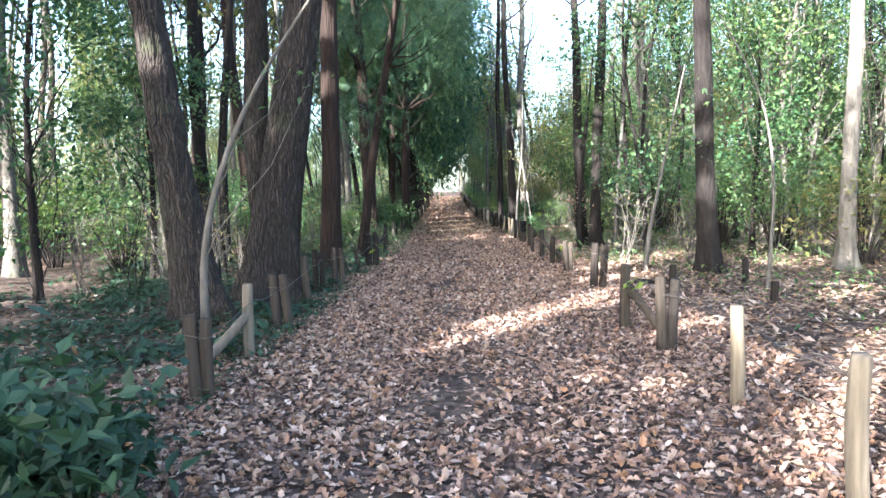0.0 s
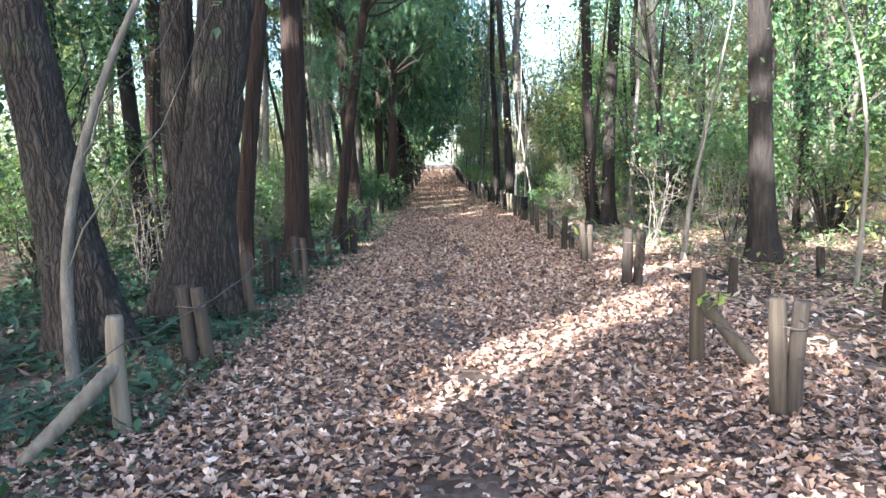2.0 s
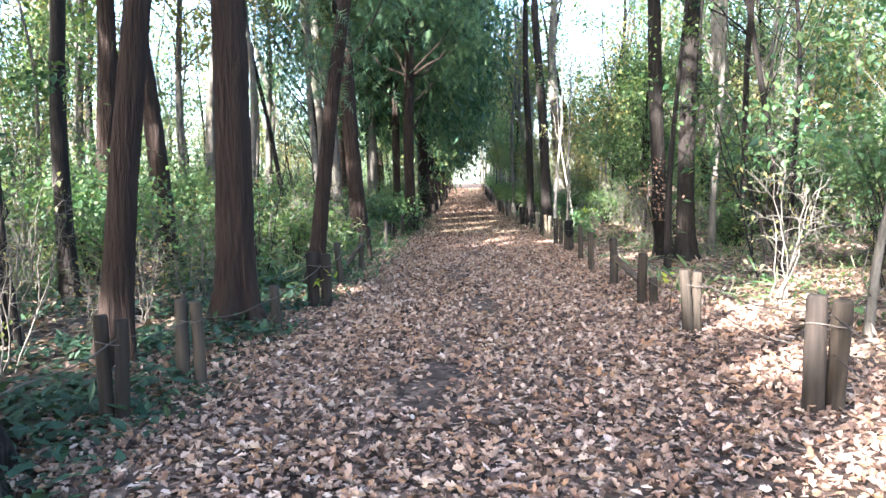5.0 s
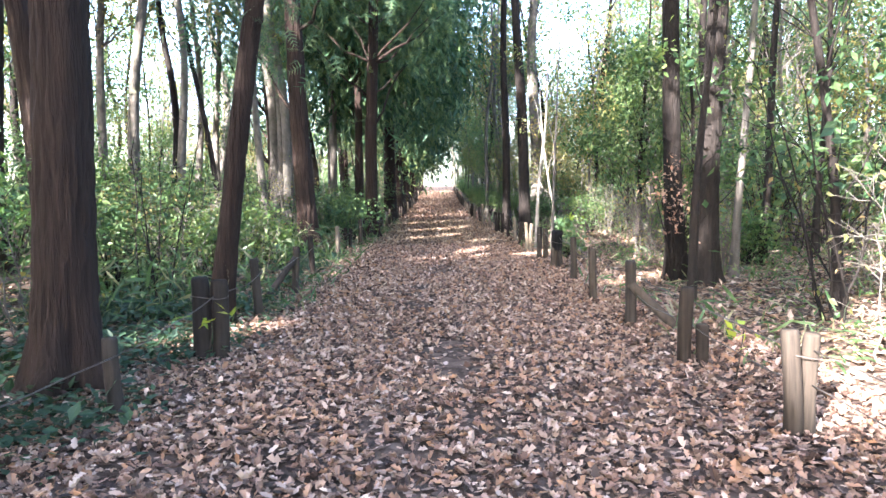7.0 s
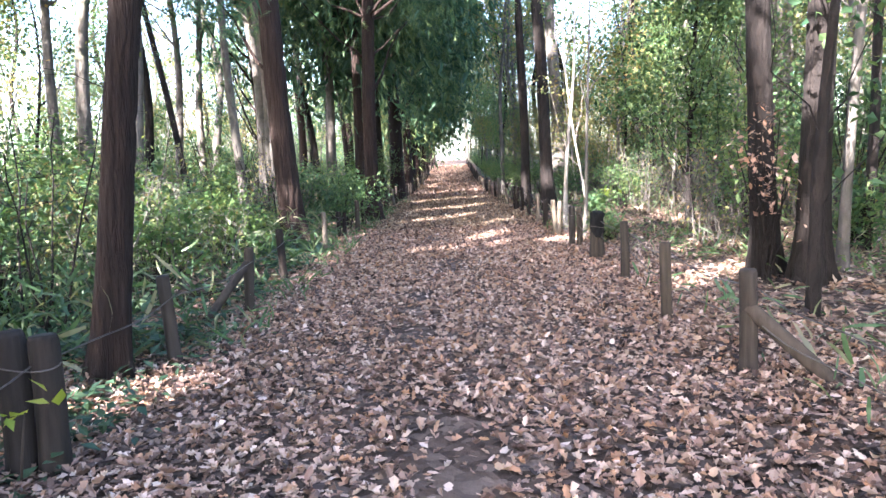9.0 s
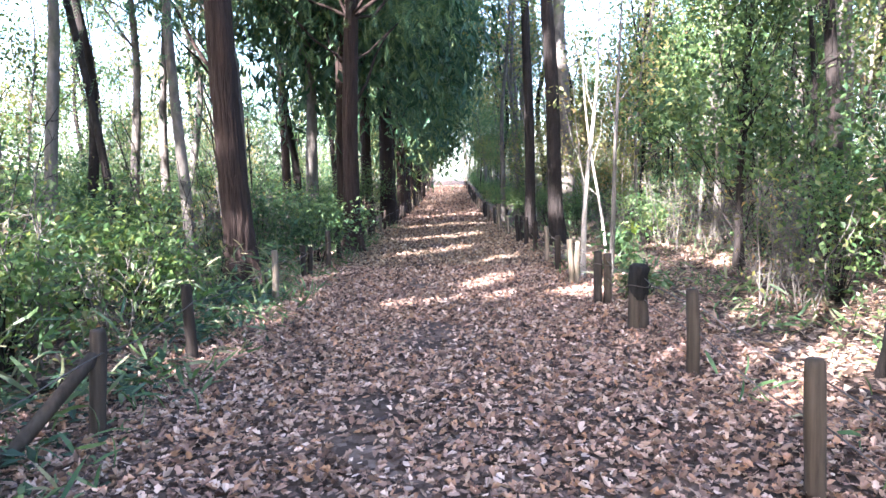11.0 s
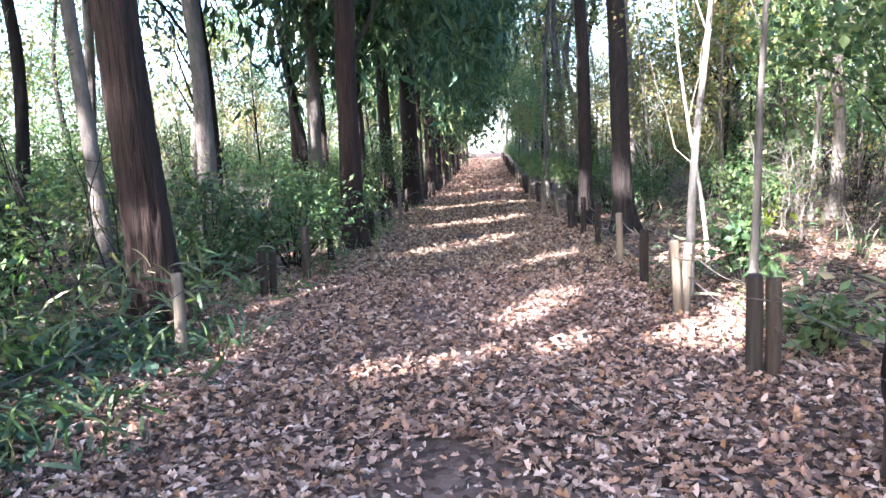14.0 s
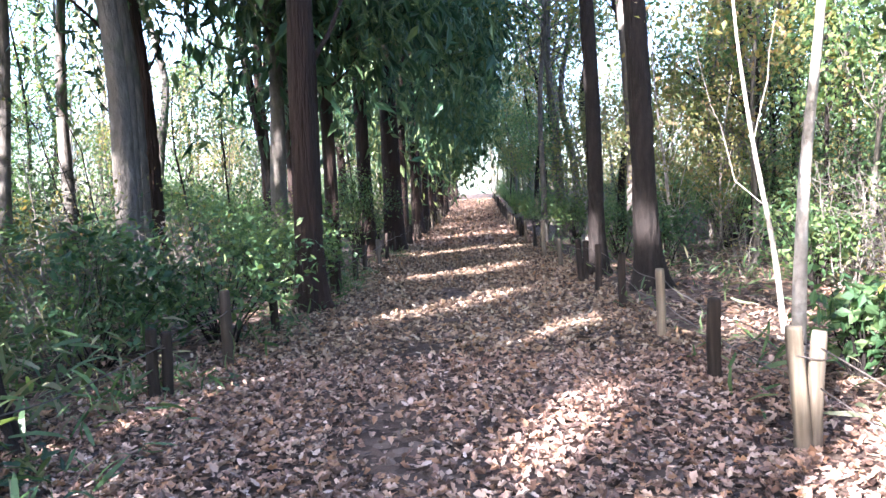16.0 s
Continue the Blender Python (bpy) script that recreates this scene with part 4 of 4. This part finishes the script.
# ---- shrubs ----


def shrub(x, y, h, w, material, n, size, label, shape=SIMPLE, bark=M_DARK):
    root = thing("shrub", (x, y, gz(x, y)), label, "shrub", "undergrowth")
    u = rng.normal(size=(26, 3))
    u /= np.linalg.norm(u, axis=1)[:, None]
    u *= rng.random((26, 1)) ** 0.5
    spots = u * (w, w, h * 0.42) + (0, 0, h * 0.55)
    axis = np.stack([np.zeros(12), np.zeros(12), np.linspace(0.0, h * 0.5, 12)], -1)
    pieces = []
    for c in spots:
        a = np.array((c[0] * 0.12, c[1] * 0.12, -0.05))
        m = np.array((c[0] * 0.4, c[1] * 0.4, c[2] * 0.6))
        t = np.linspace(0, 1, 5)[:, None]
        p = (1 - t) ** 2 * a + 2 * t * (1 - t) * m + t * t * c + rng.normal(size=(5, 3)) * 0.02
        pieces.append(tube(p, np.linspace(0.014, 0.004, 5) * (0.6 + h * 0.2), 4, caps=False))
    add_limbs(root, pieces, bark, "stem", False)
    p = clumps(spots, n // 26, 0.3 * w, 0.6)
    p[:, 2] = np.maximum(p[:, 2], 0.06)
    V, F = leaves(shape, p, size * rng.uniform(0.6, 1.35, len(p)), 0.12, 0.25)
    part("foliage", mesh("foliage", V, F, material, False), root)
    return root


bushes = [shrub(-6.8, 13, 2.0, 0.9, M_SHRUB, 1500, 0.10, "leafy green shrub in the woodland undergrowth"),
          shrub(-7.6, 24, 2.6, 1.1, M_SHRUB, 1800, 0.11, "leafy green shrub in the woodland undergrowth"),
          shrub(6.9, 14.8, 2.8, 1.2, M_SHRUB, 2200, 0.10, "bright green shrub catching the sun"),
          shrub(-6.5, 28, 1.6, 0.9, M_DARKLEAF, 1500, 0.10, "glossy dark evergreen shrub under the trees"),
          shrub(6.8, 24, 3.4, 1.3, M_DARKLEAF, 2400, 0.11, "glossy dark evergreen shrub under the trees"),
          shrub(-9, 33, 1.9, 1.1, M_AUTUMN, 1400, 0.10, "yellowing shrub in the woodland undergrowth")]
for i, (x, y) in enumerate(scatter(80, (-22, -4.6), (12, 66), 4.2, 1.5, []) + scatter(90, (4.3, 24), (12, 70), 3.9, 1.5, [])):
    k = int(rng.integers(6))
    s = float(rng.uniform(0.65, 1.25)) * (0.75 if abs(x) < 5.5 else 1.0)
    # no shrub where it would darken a chosen sun strip
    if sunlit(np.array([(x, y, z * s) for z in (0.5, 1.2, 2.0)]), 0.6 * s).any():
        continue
    copy_thing(bushes[k], pose(x, y, gz(x, y), 0, 0, float(rng.uniform(0, 360))) @ Matrix.Scale(s, 4))
# shrubs right beside the far path
for y in np.arange(30, 100, 2.2):
    for side in (-1, 1):
        x = float(mid_line(y)) + side * float(rng.uniform(2.7, 3.6))
        s = float(rng.uniform(0.45, 0.8))
        # left out where it would stand in a chosen strip's sun
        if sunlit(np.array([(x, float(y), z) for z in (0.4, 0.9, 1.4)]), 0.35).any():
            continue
        copy_thing(bushes[int(rng.integers(6))], pose(x, float(y), gz(x, y), 0, 0, float(rng.uniform(0, 360))) @ Matrix.Scale(s, 4))
# named shrubs close to the walk
shrub(-1.75, 1.9, 0.75, 0.5, M_IVY, 1500, 0.11, "blue-green leafy bush at the path's edge")
shrub(-3.3, 2.6, 1.3, 0.8, M_IVY, 1300, 0.12, "blue-green leafy bush at the path's edge")
shrub(-2.9, 27.4, 1.5, 0.8, M_DARKLEAF, 1700, 0.09, "dark green shrub behind the stakes")
shrub(-3.7, 26.4, 1.3, 0.8, M_DARKLEAF, 1700, 0.09, "green shrub behind the stakes")
shrub(-3.3, 31.2, 1.5, 0.8, M_DARKLEAF, 1700, 0.09, "dark green shrub behind the stakes")
tree("evergreen_tree", 4.2, 24.7, (0.02, 0), 5.6, 0.06, M_DARK, "bushy dark evergreen tree leafy down to the ground", (SIMPLE, M_DARKLEAF, 0.3, 1.35, 34, 170, 0.11, 0.1), "", 0.1)
for x, y, h, rad in ((-6.4, 9.6, 6.5, 1.4), (-5.6, 11.8, 5.5, 1.1), (-8.2, 12.5, 7.5, 1.8), (6.6, 15.5, 5.0, 1.3), (5.6, 25.6, 6.2, 1.6)):
    tree("evergreen_tree", x, y, (0.02, 0), h, 0.06, M_DARK, "glossy broadleaf evergreen leafy from low down", (BROAD, M_DARKLEAF, 0.7, rad, 30, 110, 0.12, 0.15), "", 0.12)
shrub(2.6, 25.5, 0.8, 0.35, M_SHRUB, 500, 0.11, "bright green sprig of leaves behind the fence")
shrub(2.3, 22.8, 0.5, 0.3, M_GRASS, 300, 0.11, "low bright leaves by the fence")
shrub(6.5, 17.2, 2.8, 1.1, M_SHRUB, 2600, 0.10, "bright green shrub catching the sun")
shrub(-5.0, 15.5, 2.2, 0.9, M_SHRUB, 2200, 0.09, "leafy green shrub in the woodland undergrowth")
shrub(-4.6, 20.4, 1.9, 0.9, M_SHRUB, 2200, 0.09, "leafy green shrub in the woodland undergrowth")

for x, y, h, w, m in ((-3.7, 19.3, 1.3, 0.7, M_SHRUB), (-3.5, 21.4, 1.2, 0.7, M_SHRUB), (-4.5, 17.6, 1.5, 0.8, M_DARKLEAF), (-4.3, 23.0, 1.5, 0.8, M_SHRUB), (-5.4, 20.8, 1.8, 0.9, M_AUTUMN),
                      (5.0, 20.6, 1.0, 0.6, M_SHRUB), (5.6, 27.2, 1.1, 0.7, M_DARKLEAF), (3.9, 29.4, 1.2, 0.6, M_SHRUB), (3.0, 33.5, 1.4, 0.7, M_DARKLEAF), (4.9, 31.5, 1.8, 0.8, M_SHRUB)):
    shrub(x, y, h, w, m, 1400, 0.085, "low leafy shrub beside the path's fence")


def bare_shrub(x, y, h, n, bark, label):
    """Thin crooked stems that fork into fine twigs with a few leaves left."""
    root = thing("bare_shrub", (x, y, gz(x, y)), label, "shrub", "bare undergrowth")
    stems, fine, tips = [], [], []
    for _ in range(n):
        a = rng.uniform(0, 2 * np.pi)
        out = np.array((math.cos(a), math.sin(a), 0)) * rng.uniform(0.15, 0.5)
        top = h * rng.uniform(0.6, 1.0)
        t = np.linspace(0, 1, 8)[:, None]
        p = out * (0.15 + t * top * 0.8) + np.array((0, 0, 1)) * (t * top - 0.05) + np.cumsum(rng.normal(size=(8, 3)) * 0.035, 0) * (1, 1, 0.3)
        stems.append(tube(p, np.linspace(0.011, 0.004, 8) * (0.7 + 0.2 * h), 5, caps=False))
        for k in rng.integers(2, 8, 9):
            d = rng.normal(size=3) * (1, 1, 0.5) + (0, 0, 0.35)
            d *= rng.uniform(0.2, 0.55) / np.linalg.norm(d) * h * 0.45
            q = p[k] + np.linspace(0, 1, 5)[:, None] * d + np.cumsum(rng.normal(size=(5, 3)) * 0.02, 0)
            q[0] = p[k]
            fine.append(tube(q, np.linspace(0.0045, 0.0018, 5), 4, caps=False))
            tips += [q[3], q[4]]
            for _ in range(2):
                e = q[2] + np.linspace(0, 1, 4)[:, None] * (d * 0.4 + rng.normal(size=3) * 0.1 * h * 0.45)
                fine.append(tube(e, np.linspace(0.003, 0.0015, 4), 3, caps=False))
                tips.append(e[3])
    for V, F in stems:
        part("stem", mesh("stem", V, F, bark), root)
    V, F = join(fine)
    tagged(part("twig", mesh("twig", V, F, bark), root), kind="stuff")
    tips = np.array(tips)
    tips = tips[rng.random(len(tips)) < 0.5]
    V, F = leaves(BROAD, tips, 0.065 * rng.uniform(0.6, 1.3, len(tips)), 0.3, 0.2)
    part("foliage", mesh("foliage", V, F, M_AUTUMN, False), root)
    return root


bare = [bare_shrub(-4.2, 11.0, 1.6, 6, M_GREY, "bare twiggy shrub with a few pale leaves"), bare_shrub(4.6, 13.6, 2.0, 5, M_GREY, "grey bare twiggy shrub in sunlight"),
        bare_shrub(3.6, 22.2, 1.5, 7, M_GREY, "bare twiggy shrub with a few pale leaves"), bare_shrub(-3.6, 17.0, 2.4, 5, M_DARK, "dark bare shrub with thin crooked stems")]
for x, y in scatter(70, (-9, -2.9), (10, 44), 2.9, 0.9, []) + scatter(70, (3.4, 10), (12, 46), 3.3, 0.9, []):
    copy_thing(bare[int(rng.integers(4))], pose(x, y, gz(x, y), 0, 0, float(rng.uniform(0, 360))) @ Matrix.Scale(float(rng.uniform(0.6, 1.2)), 4))

# ---- low plants ----


def low_plants(name, n, xr, yr, shape, size, height, material, label, follow=True, droop=0.0, flat=0.3):
    x, y = rng.uniform(*xr, n), rng.uniform(*yr, n)
    lump = np.sin(1.3 * x + 0.7 * y) + np.sin(2.9 * y - 1.1 * x + 1) + np.sin(0.6 * y + 2 * x)
    keep = lump + rng.normal(size=n) * 0.9 > -0.1
    x, y = x[keep], y[keep]
    if follow:
        x = x + mid_line(y)
    z = ground_z(x, y) + height * rng.random(len(x)) ** 1.6 + 0.01
    V, F = leaves(shape, np.stack([x, y, z], -1), size * rng.uniform(0.6, 1.3, len(x)), droop, flat)
    k = len(V) // len(x)
    V[:, 2] = np.maximum(V[:, 2], np.repeat(ground_z(x, y), k) + 0.003)
    tagged(new(name, mesh(name, V, F, material, False)), label, "ground cover", kind="stuff")


low_plants("ivy", 42000, (-8, -2.0), (2, 24), SIMPLE, 0.12, 0.16, M_IVY, "low dark ivy covering the shady woodland floor", flat=0.6)
low_plants("ivy", 9000, (-3.6, -1.75), (4, 17), SIMPLE, 0.085, 0.12, M_IVY, "small dark ivy among dry leaves by the stakes", flat=0.6)
low_plants("ivy", 900, (-2.3, -1.5), (1, 30), BROAD, 0.08, 0.1, M_IVY, "ivy creeping over the path's edge", flat=0.6)
low_plants("bamboo_grass", 16000, (-8.5, -2.15), (15, 36), BLADE, 0.26, 0.6, M_GRASS, "dense bamboo grass along the path's shady edge", flat=0.1)
low_plants("bamboo_grass", 2400, (-2.4, -1.55), (16, 40), BLADE, 0.2, 0.18, M_GRASS, "bamboo grass straying onto the path's edge", flat=0.1)
low_plants("weeds", 7000, (2.0, 8), (13, 42), BLADE, 0.2, 0.3, M_GRASS, "thin grass and weeds under the sunny trees", flat=0.1)
low_plants("weeds", 7000, (3.2, 9), (6, 24), BROAD, 0.08, 0.25, M_SHRUB, "small green weeds under the sunny trees", flat=0.4)

# ---- far woods that close the view ----


def far_woods(n, box, size, material, label):
    (x0, x1), (y0, y1), (z0, z1) = box
    c = np.stack([rng.uniform(x0, x1, n // 60), rng.uniform(y0, y1, n // 60), z0 + (z1 - z0) * rng.random(n // 60) ** 1.7], -1)
    p = clumps(c, 60, 1.1, 0.6)
    p[:, 2] = np.maximum(p[:, 2], 0.1) + ground_z(p[:, 0], p[:, 1])
    V, F = leaves(SIMPLE, p, size * rng.uniform(0.6, 1.3, len(p)), 0.1)
    tagged(new("far_woods", mesh("far_woods", V, F, material, False)), label, "woods", kind="stuff")


far_woods(26000, ((-46, -26), (-5, 110), (0, 10)), 0.34, M_AUTUMN, "sunlit yellow-green woods far off")
far_woods(22000, ((-36, -13), (12, 100), (0, 3.5)), 0.28, M_SHRUB, "green undergrowth far off in the wood")
far_woods(32000, ((18, 46), (-5, 110), (0, 12)), 0.34, M_SHRUB, "green woods far off")
far_woods(20000, ((12, 34), (15, 100), (0, 4)), 0.28, M_AUTUMN, "sunlit undergrowth far off in the wood")
far_woods(16000, ((-34, -8), (96, 130), (0, 10)), 0.4, M_SHRUB, "woods closing the far end")
far_woods(16000, ((1.5, 34), (96, 130), (0, 10)), 0.4, M_AUTUMN, "woods closing the far end")

# ---- small things ----
shrub(3.15, 18.45, 2.1, 0.3, M_LITTER, 260, 0.07, "dead brown leaves hanging on twigs against a trunk")


def fallen_log(x, y, length, r, turn, label):
    t = np.linspace(0, 1, 9)
    p = np.stack([length * (t - 0.5), 0.03 * np.sin(t * 5), r * 0.8 + 0.02 * np.sin(t * 8)], -1)
    root = thing("fallen_branch", pose(x, y, gz(x, y), 0, 0, turn), label, "branch")
    V, F = tube(p, r * np.linspace(1.1, 0.6, 9), 12, 0.12, x)
    part("limb", mesh("limb", V, F, M_DARK), root)
    for s, d in ((0.2, 0.22), (-0.15, -0.18)):
        V, F = tube([(s * length, 0, r), (s * length + 0.1, d * 0.6, r + 0.05), (s * length + 0.22, d * 1.3, r * 0.6)], [r * 0.35, r * 0.28, r * 0.12], 6)
        part("twig", mesh("twig", V, F, M_DARK), root)


fallen_log(3.1, 10.35, 0.75, 0.055, 15, "short dark fallen branch lying on dry leaves")
fallen_log(-2.75, 19.0, 0.9, 0.06, 40, "mossy dark fallen branch under the bamboo grass")
fallen_log(5.4, 8.6, 1.3, 0.03, -30, "thin fallen branch lying under the trees")


def leaf_sprig(x, y, z, n, size, material, label):
    root = thing("leaf_sprig", (x, y, z), label, "sprig", "fresh sprigs by the stakes")
    p = rng.normal(size=(n, 3)) * (0.09, 0.05, 0.04)
    V, F = tube([(-0.03, 0, -0.3), (0, 0, -0.1), (0.02, 0.01, 0.03)], [0.006, 0.005, 0.003], 6)
    part("stem", mesh("stem", V, F, M_WOOD), root)
    V, F = leaves(BROAD, p, size * rng.uniform(0.7, 1.2, n), 0.05, 0.3)
    part("foliage", mesh("foliage", V, F, material, False), root)


M_FRESH = leaf_material("fresh_leaf", ((0.2, 0.26, 0.04), (0.26, 0.3, 0.06), (0.16, 0.24, 0.05)), 0.5)
leaf_sprig(1.92, 6.6, 0.5, 9, 0.11, M_FRESH, "bright yellow-green sprig beside a braced stake")
leaf_sprig(-1.85, 14.0, 0.35, 8, 0.1, M_FRESH, "bright yellow-green sprig beside a dark stake")
leaf_sprig(2.75, 25.2, 0.75, 16, 0.13, M_FRESH, "bright green leaves behind the fence")
leaf_sprig(2.05, 13.2, 0.35, 8, 0.09, M_FRESH, "small fresh green sprig by the fence")
